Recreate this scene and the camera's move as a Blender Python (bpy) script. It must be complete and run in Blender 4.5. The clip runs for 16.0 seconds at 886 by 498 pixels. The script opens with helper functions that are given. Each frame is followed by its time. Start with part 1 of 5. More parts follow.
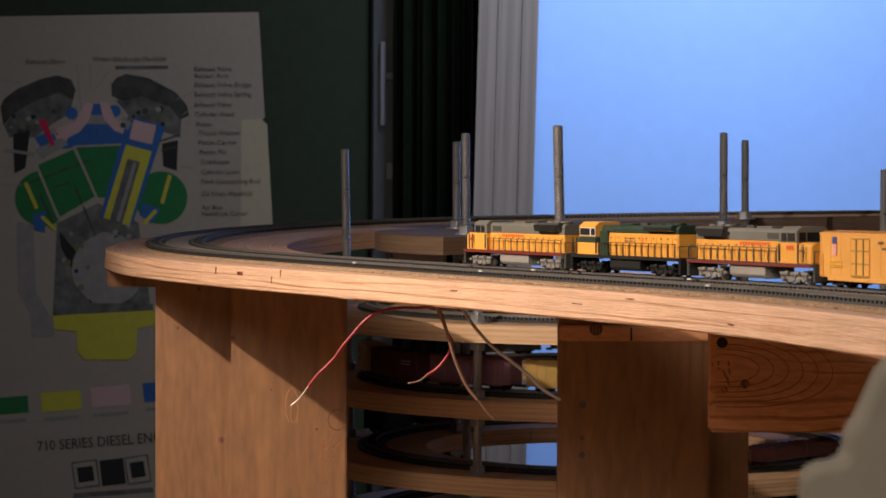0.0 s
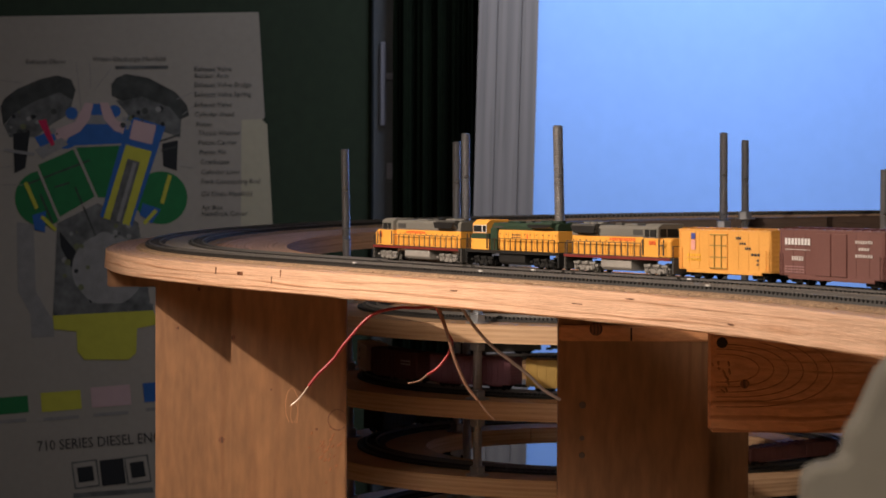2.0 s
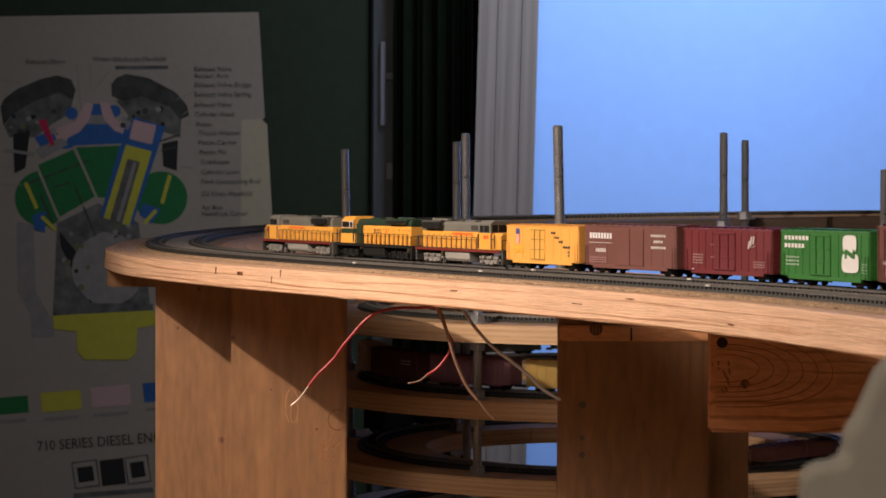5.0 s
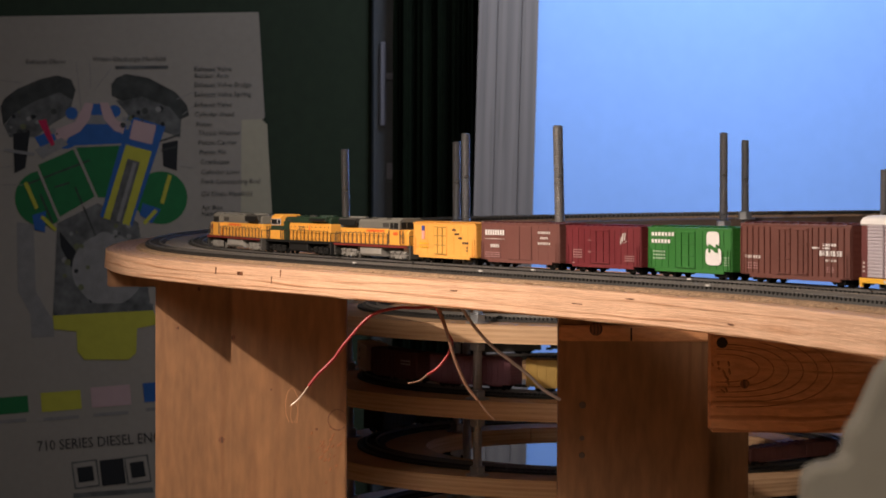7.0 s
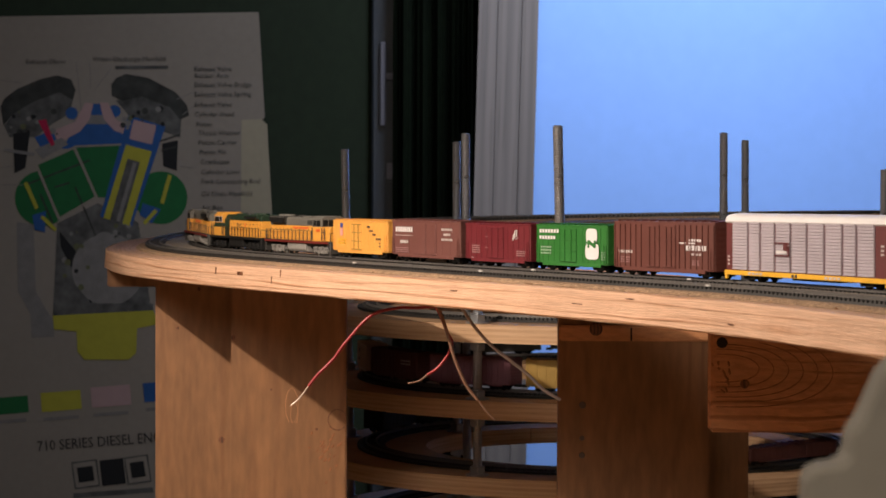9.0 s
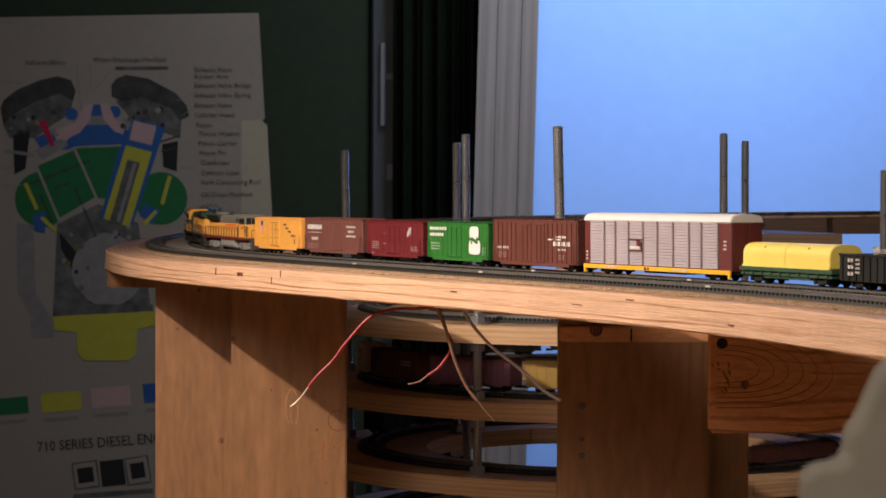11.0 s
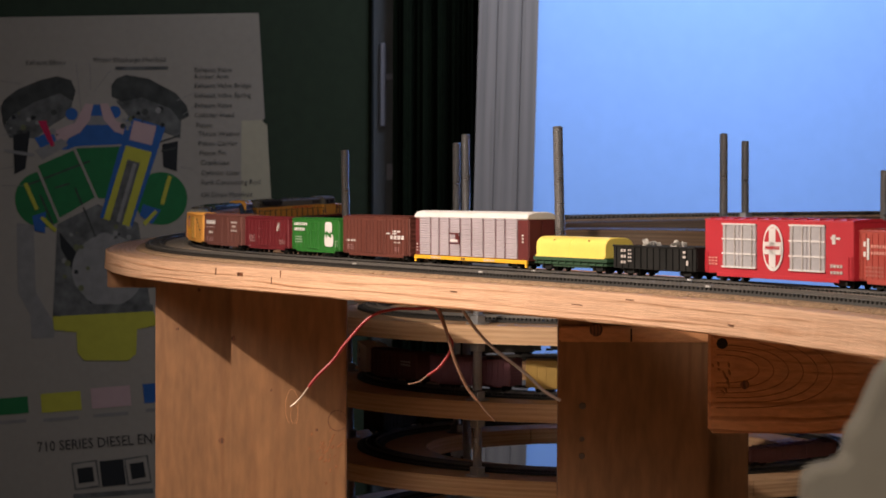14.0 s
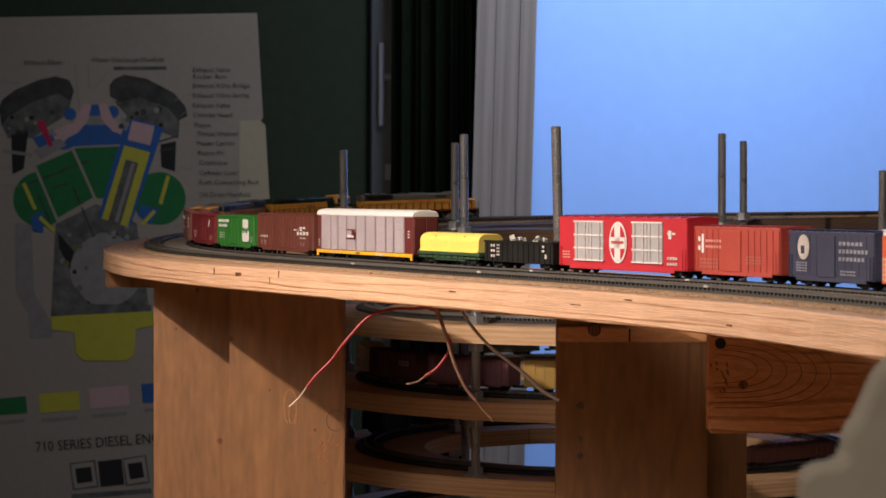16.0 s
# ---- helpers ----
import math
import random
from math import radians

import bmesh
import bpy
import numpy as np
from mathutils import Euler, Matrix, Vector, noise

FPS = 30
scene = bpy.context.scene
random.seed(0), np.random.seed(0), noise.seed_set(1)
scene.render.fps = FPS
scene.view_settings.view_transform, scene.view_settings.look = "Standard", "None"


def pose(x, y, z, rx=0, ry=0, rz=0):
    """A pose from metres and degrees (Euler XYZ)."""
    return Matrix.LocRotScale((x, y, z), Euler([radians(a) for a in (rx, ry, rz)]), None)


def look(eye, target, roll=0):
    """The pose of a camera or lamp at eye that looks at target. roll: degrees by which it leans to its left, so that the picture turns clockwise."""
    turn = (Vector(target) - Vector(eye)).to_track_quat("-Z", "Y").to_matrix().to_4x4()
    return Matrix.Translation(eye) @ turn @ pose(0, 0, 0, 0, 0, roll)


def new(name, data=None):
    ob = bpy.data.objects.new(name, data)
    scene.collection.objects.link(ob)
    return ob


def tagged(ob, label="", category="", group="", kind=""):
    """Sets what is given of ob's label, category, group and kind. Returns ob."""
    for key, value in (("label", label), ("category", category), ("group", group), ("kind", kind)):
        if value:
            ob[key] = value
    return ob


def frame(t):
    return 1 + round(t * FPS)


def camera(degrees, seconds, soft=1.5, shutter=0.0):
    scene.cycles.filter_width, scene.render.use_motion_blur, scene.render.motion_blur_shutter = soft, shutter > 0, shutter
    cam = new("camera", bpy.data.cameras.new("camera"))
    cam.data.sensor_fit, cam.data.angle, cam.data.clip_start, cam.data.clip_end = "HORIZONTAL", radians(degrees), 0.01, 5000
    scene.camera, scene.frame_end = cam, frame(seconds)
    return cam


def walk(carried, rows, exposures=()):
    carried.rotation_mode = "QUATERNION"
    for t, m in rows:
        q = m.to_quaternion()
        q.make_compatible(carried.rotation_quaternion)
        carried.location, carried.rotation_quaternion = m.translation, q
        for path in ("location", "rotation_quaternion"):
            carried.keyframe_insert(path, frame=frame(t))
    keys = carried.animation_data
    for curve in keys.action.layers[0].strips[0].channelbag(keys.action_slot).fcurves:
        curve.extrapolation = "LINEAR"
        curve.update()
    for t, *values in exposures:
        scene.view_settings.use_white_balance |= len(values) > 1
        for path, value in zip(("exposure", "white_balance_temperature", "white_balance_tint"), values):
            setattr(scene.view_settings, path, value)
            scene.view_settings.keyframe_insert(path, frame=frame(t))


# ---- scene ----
# Plan: x to the right, y away from the camera, floor at z = 0, railhead about 1.10 m up. N-scale models, 9 mm gauge.
RAIL = 1.1025
EYE = 1.1639
PITCH = math.degrees(0.0348)
ROLL = math.degrees(0.0036)
cam = camera(19.77, 16.0, 1.6)
cam.data.dof.use_dof, cam.data.dof.focus_distance, cam.data.dof.aperture_fstop = True, 1.6, 50


def aim(down=0.0, left=0.0):
    return pose(0, 0, EYE, 90 - PITCH, 0, 0) @ pose(0, 0, 0, down, left, ROLL)


walk(cam, [(0.0, aim()), (9.2, aim()), (11.2, aim(0.019)), (15.6, aim(0.019)), (16.0, aim(0.019, -0.038))])

# ---- light ----
world = bpy.data.worlds.new("dim_room")
scene.world = world
world.use_nodes = True
world.node_tree.nodes["Background"].inputs[0].default_value = (1.0, 0.78, 0.58, 1)
world.node_tree.nodes["Background"].inputs[1].default_value = 0.034


def area(name, eye, target, size, power, colour, spread=180):
    d = bpy.data.lights.new(name, "AREA")
    d.size, d.energy, d.color, d.spread = size, power, colour, radians(spread)
    ob = new(name, d)
    ob.matrix_world = look(eye, target)
    return ob


spot_data = bpy.data.lights.new("desk_lamp_light", "SPOT")
spot_data.energy, spot_data.color, spot_data.shadow_soft_size = 30.5, (1.0, 0.81, 0.66), 0.008
spot_data.spot_size, spot_data.spot_blend = radians(132), 0.38
desk_lamp = new("desk_lamp_light", spot_data)
desk_lamp.matrix_world = look((-0.507, 1.418, 1.467), (0.06, 1.45, 1.03))
# Unseen fill, added to brighten the shaded posts and rings.
area("ceiling_lamp_light", (-0.6, -0.6, 2.35), (-0.05, 1.9, 0.90), 1.2, 7.6, (1.0, 0.84, 0.70), 70)
area("backdrop_lamp_light", (0.45, 3.15, 2.44), (0.36, 3.86, 1.40), 0.5, 19, (0.81, 0.88, 1.0), 110)
scene.view_settings.exposure = 0.0


# ---- materials ----
def nodes(name):
    m = bpy.data.materials.new(name)
    m.use_nodes = True
    return m, m.node_tree.nodes, m.node_tree.links, m.node_tree.nodes["Principled BSDF"]


def surface(name, colour, rough=0.6, metal=0.0, vary=0.25, fine=900, coarse=60, bump=0.15, spec=0.5):
    """A painted, plastic or metal surface with grain and faint stains."""
    m, n, l, b = nodes(name)
    tc = n.new("ShaderNodeTexCoord")
    a, c = n.new("ShaderNodeTexNoise"), n.new("ShaderNodeTexNoise")
    a.inputs["Scale"].default_value, c.inputs["Scale"].default_value = fine, coarse
    a.inputs["Detail"].default_value, c.inputs["Detail"].default_value = 4, 6
    l.new(tc.outputs["Object"], a.inputs["Vector"]), l.new(tc.outputs["Object"], c.inputs["Vector"])
    mix = n.new("ShaderNodeMix")
    mix.data_type, mix.blend_type = "RGBA", "MULTIPLY"
    mix.inputs[0].default_value = 1.0
    mix.inputs[6].default_value = (*colour, 1)
    add = n.new("ShaderNodeMath")
    add.operation = "ADD"
    l.new(a.outputs[0], add.inputs[0]), l.new(c.outputs[0], add.inputs[1])
    ramp = n.new("ShaderNodeMapRange")
    ramp.inputs[1].default_value, ramp.inputs[2].default_value = 0.6, 1.4
    ramp.inputs[3].default_value, ramp.inputs[4].default_value = 1 - vary, 1 + vary * 0.6
    l.new(add.outputs[0], ramp.inputs[0])
    l.new(ramp.outputs[0], mix.inputs[7])
    l.new(mix.outputs[2], b.inputs["Base Color"])
    r = n.new("ShaderNodeMapRange")
    r.inputs[3].default_value, r.inputs[4].default_value = max(0.05, rough - 0.12), min(1, rough + 0.12)
    l.new(c.outputs[0], r.inputs[0]), l.new(r.outputs[0], b.inputs["Roughness"])
    b.inputs["Metallic"].default_value = metal
    b.inputs["Specular IOR Level"].default_value = spec
    bp = n.new("ShaderNodeBump")
    bp.inputs["Strength"].default_value, bp.inputs["Distance"].default_value = bump, 0.0006
    l.new(a.outputs[0], bp.inputs["Height"]), l.new(bp.outputs[0], b.inputs["Normal"])
    return m


def wood(name, light, dark, stretch, uv=False, rings=0.35, fine=1.0, bump=0.3, rough=0.62):
    """Pine: long streaks, broad growth bands and a few dark flecks; stretch is the scale on each axis."""
    m, n, l, b = nodes(name)
    tc, mp = n.new("ShaderNodeTexCoord"), n.new("ShaderNodeMapping")
    l.new(tc.outputs["UV" if uv else "Object"], mp.inputs["Vector"])
    mp.inputs["Scale"].default_value = stretch
    streak, fleck, wave = n.new("ShaderNodeTexNoise"), n.new("ShaderNodeTexNoise"), n.new("ShaderNodeTexWave")
    streak.inputs["Scale"].default_value, streak.inputs["Detail"].default_value, streak.inputs["Distortion"].default_value = 2.2 * fine, 9, 0.6
    fleck.inputs["Scale"].default_value, fleck.inputs["Detail"].default_value = 9 * fine, 5
    wave.inputs["Scale"].default_value, wave.inputs["Distortion"].default_value, wave.inputs["Detail"].default_value = 0.55, 7, 3
    wave.inputs["Detail Scale"].default_value = 0.7
    wave.bands_direction = "XYZ"[max(range(3), key=lambda k: stretch[k])]
    for t in (streak, fleck, wave):
        l.new(mp.outputs[0], t.inputs["Vector"])
    f = n.new("ShaderNodeMix")
    f.data_type = "FLOAT"
    f.inputs[0].default_value = rings
    l.new(streak.outputs[0], f.inputs[2]), l.new(wave.outputs[0], f.inputs[3])
    ramp = n.new("ShaderNodeValToRGB")
    ramp.color_ramp.elements[0].position, ramp.color_ramp.elements[1].position = 0.28, 0.66
    ramp.color_ramp.elements[0].color, ramp.color_ramp.elements[1].color = (*dark, 1), (*light, 1)
    l.new(f.outputs[0], ramp.inputs[0])
    r2 = n.new("ShaderNodeMapRange")
    r2.inputs[1].default_value, r2.inputs[2].default_value, r2.inputs[3].default_value, r2.inputs[4].default_value = 0.25, 0.45, 0.72, 1.0
    l.new(fleck.outputs[0], r2.inputs[0])
    mix = n.new("ShaderNodeMix")
    mix.data_type, mix.blend_type = "RGBA", "MULTIPLY"
    mix.inputs[0].default_value = 1
    l.new(ramp.outputs[0], mix.inputs[6]), l.new(r2.outputs[0], mix.inputs[7])
    l.new(mix.outputs[2], b.inputs["Base Color"])
    b.inputs["Roughness"].default_value = rough
    bp = n.new("ShaderNodeBump")
    bp.inputs["Strength"].default_value, bp.inputs["Distance"].default_value = bump, 0.0008
    l.new(f.outputs[0], bp.inputs["Height"]), l.new(bp.outputs[0], b.inputs["Normal"])
    return m


def pine(name, light, dark, stretch, across, lines, warp, uv=False, bump=0.4, rough=0.6, contrast=0.75):
    """Sawn softwood: wavy growth lines drawn across one axis, fibres along it, faint blotches; every board differs."""
    m, n, l, b = nodes(name)
    tc, info, shift = n.new("ShaderNodeTexCoord"), n.new("ShaderNodeObjectInfo"), n.new("ShaderNodeVectorMath")
    far = n.new("ShaderNodeMath")
    far.operation, far.inputs[1].default_value = "MULTIPLY", 3.0
    l.new(info.outputs["Random"], far.inputs[0])
    l.new(tc.outputs["UV" if uv else "Object"], shift.inputs[0]), l.new(far.outputs[0], shift.inputs[1])
    mp, sep = n.new("ShaderNodeMapping"), n.new("ShaderNodeSeparateXYZ")
    mp.inputs["Scale"].default_value = stretch
    l.new(shift.outputs[0], mp.inputs["Vector"]), l.new(shift.outputs[0], sep.inputs[0])
    broad, fibre, blotch = (n.new("ShaderNodeTexNoise") for _ in range(3))
    for t, sc, de in ((broad, 1.0, 2.5), (fibre, 14.0, 6), (blotch, 1.7, 4)):
        t.inputs["Scale"].default_value, t.inputs["Detail"].default_value = sc, de
        l.new(mp.outputs[0], t.inputs["Vector"])
    u, w, add, sine = (n.new("ShaderNodeMath") for _ in range(4))
    u.operation, u.inputs[1].default_value = "MULTIPLY", lines
    w.operation, w.inputs[1].default_value = "MULTIPLY", warp
    add.operation, sine.operation = "ADD", "SINE"
    l.new(sep.outputs[across], u.inputs[0]), l.new(broad.outputs[0], w.inputs[0])
    l.new(u.outputs[0], add.inputs[0]), l.new(w.outputs[0], add.inputs[1]), l.new(add.outputs[0], sine.inputs[0])
    late = n.new("ShaderNodeMapRange")
    late.inputs[1].default_value, late.inputs[2].default_value, late.inputs[4].default_value = 0.4, 1.0, contrast
    l.new(sine.outputs[0], late.inputs[0])
    here, line = n.new("ShaderNodeMapRange"), n.new("ShaderNodeMath")
    here.inputs[1].default_value, here.inputs[2].default_value, here.inputs[3].default_value = 0.42, 0.62, 0.12
    l.new(blotch.outputs[0], here.inputs[0])
    line.operation = "MULTIPLY"
    l.new(late.outputs[0], line.inputs[0]), l.new(here.outputs[0], line.inputs[1])
    mix = n.new("ShaderNodeMix")
    mix.data_type = "RGBA"
    mix.inputs[6].default_value, mix.inputs[7].default_value = (*light, 1), (*dark, 1)
    l.new(line.outputs[0], mix.inputs[0])
    tone = n.new("ShaderNodeMath")
    tone.operation = "ADD"
    for t, lo, hi, k in ((fibre, 0.29, 0.58, 0), (blotch, 0.36, 0.55, 1)):
        r = n.new("ShaderNodeMapRange")
        r.inputs[1].default_value, r.inputs[2].default_value, r.inputs[3].default_value, r.inputs[4].default_value = 0.3, 0.7, lo, hi
        l.new(t.outputs[0], r.inputs[0]), l.new(r.outputs[0], tone.inputs[k])
    mul = n.new("ShaderNodeMix")
    mul.data_type, mul.blend_type = "RGBA", "MULTIPLY"
    mul.inputs[0].default_value = 1
    l.new(mix.outputs[2], mul.inputs[6]), l.new(tone.outputs[0], mul.inputs[7])
    l.new(mul.outputs[2], b.inputs["Base Color"])
    b.inputs["Roughness"].default_value = rough
    rise = n.new("ShaderNodeMath")
    rise.operation = "ADD"
    l.new(line.outputs[0], rise.inputs[0]), l.new(fibre.outputs[0], rise.inputs[1])
    bp = n.new("ShaderNodeBump")
    bp.inputs["Strength"].default_value, bp.inputs["Distance"].default_value = bump, 0.0007
    l.new(rise.outputs[0], bp.inputs["Height"]), l.new(bp.outputs[0], b.inputs["Normal"])
    return m


PINE_EDGE = pine("pine_edge", (0.70, 0.44, 0.29), (0.40, 0.19, 0.09), (3.2, 120, 1), 1, 1250, 15, True, 0.7, contrast=1.0)
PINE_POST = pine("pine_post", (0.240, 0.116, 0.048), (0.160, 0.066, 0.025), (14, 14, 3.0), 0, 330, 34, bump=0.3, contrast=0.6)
PINE_BEAM = pine("pine_beam", (0.58, 0.27, 0.12), (0.30, 0.115, 0.045), (8, 20, 22), 2, 900, 22, bump=1.0)
# Deck pine again, with the far side's shade painted into its colour.
PINE_SHADED = pine("shade_darkened_pine", (0.085, 0.055, 0.040), (0.045, 0.028, 0.020), (3.2, 120, 1), 1, 1250, 15, True, 0.5)
PINE_DECK = wood("pine_ring", (0.64, 0.43, 0.26), (0.47, 0.28, 0.15), (5, 5, 160), rings=0.2)
PINE_TOP = wood("brown_ring", (0.17, 0.11, 0.070), (0.11, 0.068, 0.042), (5, 5, 160), rings=0.2)
BENCH = wood("bench_ply", (0.42, 0.27, 0.14), (0.30, 0.18, 0.09), (3, 30, 30))
GRAIN = wood("grain_line", (0.30, 0.12, 0.045), (0.22, 0.085, 0.03), (80, 80, 80))
KNOT = wood("knot", (0.16, 0.06, 0.025), (0.07, 0.025, 0.01), (200, 200, 200), rings=0.6)
GREYWOOD = wood("grey_trim_wood", (0.165, 0.145, 0.142), (0.122, 0.108, 0.108), (34, 34, 0.7), rings=0.3)
CORK = surface("cork", (0.36, 0.235, 0.14), 0.95, 0, 0.85, 1500, 520, 1.0)
TRUCKDARK = surface("truck_grey", (0.20, 0.19, 0.175), 0.6, 0, 0.4)
TIE = surface("tie_plastic", (0.020, 0.019, 0.018), 0.6, 0, 0.4)
RAILM = surface("nickel_rail", (0.19, 0.18, 0.17), 0.45, 0.5, 0.2, 600, 40)
JOINER = surface("bright_joiner", (0.80, 0.79, 0.77), 0.3, 0.4, 0.1)
BALLAST = surface("grey_roadbed", (0.28, 0.245, 0.21), 0.9, 0, 0.35, 700, 90, 0.7)
ZINC = surface("zinc_rod", (0.50, 0.52, 0.55), 0.30, 0.8, 0.25, 500, 30)
DARKHOLE = surface("hole_dark", (0.012, 0.008, 0.006), 0.9)
SCREW = surface("screw_steel", (0.12, 0.10, 0.09), 0.45, 0.9)
GREEN_WALL = surface("dark_green_wall", (0.0095, 0.0150, 0.0080), 0.8, 0, 0.3, 60, 3, 0.2, 0.15)
CURTAIN = surface("black_green_cloth", (0.0025, 0.0045, 0.0022), 0.95, 0, 0.6, 120, 12, 0.6, 0.05)
LOCKER = surface("dark_blue_steel", (0.020, 0.026, 0.036), 0.5, 0.2)
LOCKER_BAR = surface("grey_steel_bar", (0.11, 0.11, 0.14), 0.5, 0.3)
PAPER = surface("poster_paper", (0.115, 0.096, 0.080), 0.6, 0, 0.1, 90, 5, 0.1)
CURL_LIT = surface("curl_highlight_paper", (0.155, 0.132, 0.092), 0.6, 0, 0.1, 90, 5, 0.1)
SKY_PAINT = surface("sky_blue_paint", (0.235, 0.425, 0.92), 0.75, 0, 0.05, 40, 1.6, 0.05)
CEIL = surface("ceiling_white", (0.42, 0.38, 0.33), 0.9, 0, 0.1, 30, 3)
WALL = surface("dull_wall", (0.26, 0.22, 0.17), 0.9, 0, 0.15, 30, 3)
FLOORM = surface("floor_grey", (0.16, 0.14, 0.12), 0.8, 0, 0.3, 40, 4)
FOAM = surface("beige_plaster", (0.25, 0.23, 0.19), 0.9, 0, 0.2, 70, 14, 0.6)
BLACK = surface("black_plastic", (0.011, 0.011, 0.011), 0.55, 0, 0.4, spec=0.3)
YELLOW = surface("armour_yellow", (0.76, 0.36, 0.06), 0.42, 0, 0.1)
BOXYELLOW = surface("boxcar_yellow", (0.74, 0.36, 0.075), 0.5, 0, 0.12)
HARBOR = surface("harbour_grey", (0.145, 0.14, 0.122), 0.55, 0, 0.2)
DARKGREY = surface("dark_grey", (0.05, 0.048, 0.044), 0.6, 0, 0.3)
TRUCKGREY = surface("silver_grey", (0.27, 0.255, 0.235), 0.55, 0, 0.3)
REDSTRIPE = surface("red_stripe", (0.15, 0.018, 0.014), 0.5, 0, 0.2)
PALERED = surface("pale_red_print", (0.75, 0.12, 0.03), 0.5, 0, 0.2)
LOCOGREEN = surface("loco_green", (0.018, 0.040, 0.022), 0.5, 0, 0.25)
BROWN = surface("oxide_brown", (0.145, 0.054, 0.045), 0.55, 0, 0.15)
BROWN2 = surface("red_brown", (0.125, 0.036, 0.026), 0.55, 0, 0.2)
RED = surface("box_red", (0.135, 0.014, 0.020), 0.5, 0, 0.15)
GREEN = surface("cascade_green", (0.024, 0.155, 0.024), 0.5, 0, 0.15)
MAROON = surface("rack_maroon", (0.12, 0.022, 0.022), 0.5, 0, 0.2)
LILAC = surface("galvanised_panel", (0.47, 0.42, 0.465), 0.5, 0.1, 0.15)
WHITE = surface("white_paint", (0.72, 0.70, 0.70), 0.5, 0, 0.08)
GREYPRINT = surface("grey_print", (0.55, 0.50, 0.48), 0.6, 0, 0.4)
SILLYELLOW = surface("sill_yellow", (0.82, 0.45, 0.03), 0.5, 0, 0.2)
COILYELLOW = surface("coil_yellow", (0.86, 0.68, 0.15), 0.45, 0, 0.08)
COILGREEN = surface("coil_green", (0.03, 0.075, 0.04), 0.5, 0, 0.2)
SFRED = surface("bright_red", (0.50, 0.026, 0.042), 0.45, 0, 0.1)
DOORGREY = surface("door_grey", (0.42, 0.41, 0.44), 0.5, 0.1, 0.15)
ORANGERED = surface("orange_red", (0.43, 0.062, 0.045), 0.5, 0, 0.15)
NAVY = surface("navy_blue", (0.036, 0.040, 0.085), 0.5, 0, 0.15)
PRINTBLUE = surface("print_blue", (0.05, 0.07, 0.30), 0.5)
PRINTPINK = surface("print_pink", (0.75, 0.35, 0.30), 0.5)
PURPLE = surface("dull_purple", (0.17, 0.075, 0.10), 0.55, 0, 0.2)
DUSTYRED = surface("dusty_red", (0.10, 0.035, 0.033), 0.6, 0, 0.3)
STRAW = surface("straw_yellow", (0.36, 0.23, 0.05), 0.55, 0, 0.2)
SCRAP = surface("scrap_load", (0.55, 0.53, 0.50), 0.7, 0, 0.5, 300, 200, 0.6)
PALEPRINT = surface("faint_pink_print", (0.50, 0.16, 0.13), 0.6, 0, 0.4)
BLUEPRINT = surface("faded_blue_white_print", (0.30, 0.31, 0.38), 0.6, 0, 0.4)
GREENPRINT = surface("faded_green_white_print", (0.30, 0.42, 0.30), 0.6, 0, 0.4)
REDPRINT = surface("worn_pink_print", (0.36, 0.20, 0.20), 0.6, 0, 0.4)
REDWIRE = surface("red_insulation", (0.26, 0.012, 0.018), 0.4)
BROWNWIRE = surface("brown_insulation", (0.22, 0.12, 0.08), 0.5)
GREYWIRE = surface("grey_insulation", (0.36, 0.32, 0.32), 0.45)
COPPER = surface("tinned_copper", (0.45, 0.36, 0.29), 0.4, 0.8)
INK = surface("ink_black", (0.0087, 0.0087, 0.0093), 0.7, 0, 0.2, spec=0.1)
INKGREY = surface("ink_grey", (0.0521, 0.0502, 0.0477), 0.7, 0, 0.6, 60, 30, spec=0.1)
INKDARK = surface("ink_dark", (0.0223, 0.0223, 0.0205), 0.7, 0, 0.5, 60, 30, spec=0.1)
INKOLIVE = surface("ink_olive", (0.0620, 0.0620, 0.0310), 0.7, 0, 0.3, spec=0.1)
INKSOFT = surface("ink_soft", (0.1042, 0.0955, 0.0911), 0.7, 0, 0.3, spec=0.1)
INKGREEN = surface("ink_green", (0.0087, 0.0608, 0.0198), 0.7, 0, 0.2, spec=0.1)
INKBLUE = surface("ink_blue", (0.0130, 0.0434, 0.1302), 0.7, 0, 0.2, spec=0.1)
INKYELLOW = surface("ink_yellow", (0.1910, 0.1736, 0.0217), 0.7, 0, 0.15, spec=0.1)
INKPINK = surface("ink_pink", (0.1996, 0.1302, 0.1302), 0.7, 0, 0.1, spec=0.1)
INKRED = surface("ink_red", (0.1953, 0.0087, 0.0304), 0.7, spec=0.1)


# ---- building blocks ----
def thing(name, label, category, group="", m=None):
    ob = new(name)
    ob.empty_display_size = 0.02
    if m is not None:
        ob.matrix_world = m
    return tagged(ob, label, category, group)


def mesh(name, bm, material):
    bmesh.ops.recalc_face_normals(bm, faces=bm.faces)
    me = bpy.data.meshes.new(name)
    bm.to_mesh(me), bm.free()
    me.materials.append(material)
    return me


def part(name, bm, material, parent, label=""):
    ob = new(name, mesh(name, bm, material) if isinstance(bm, bmesh.types.BMesh) else bm)
    ob.parent = parent
    return tagged(ob, label)


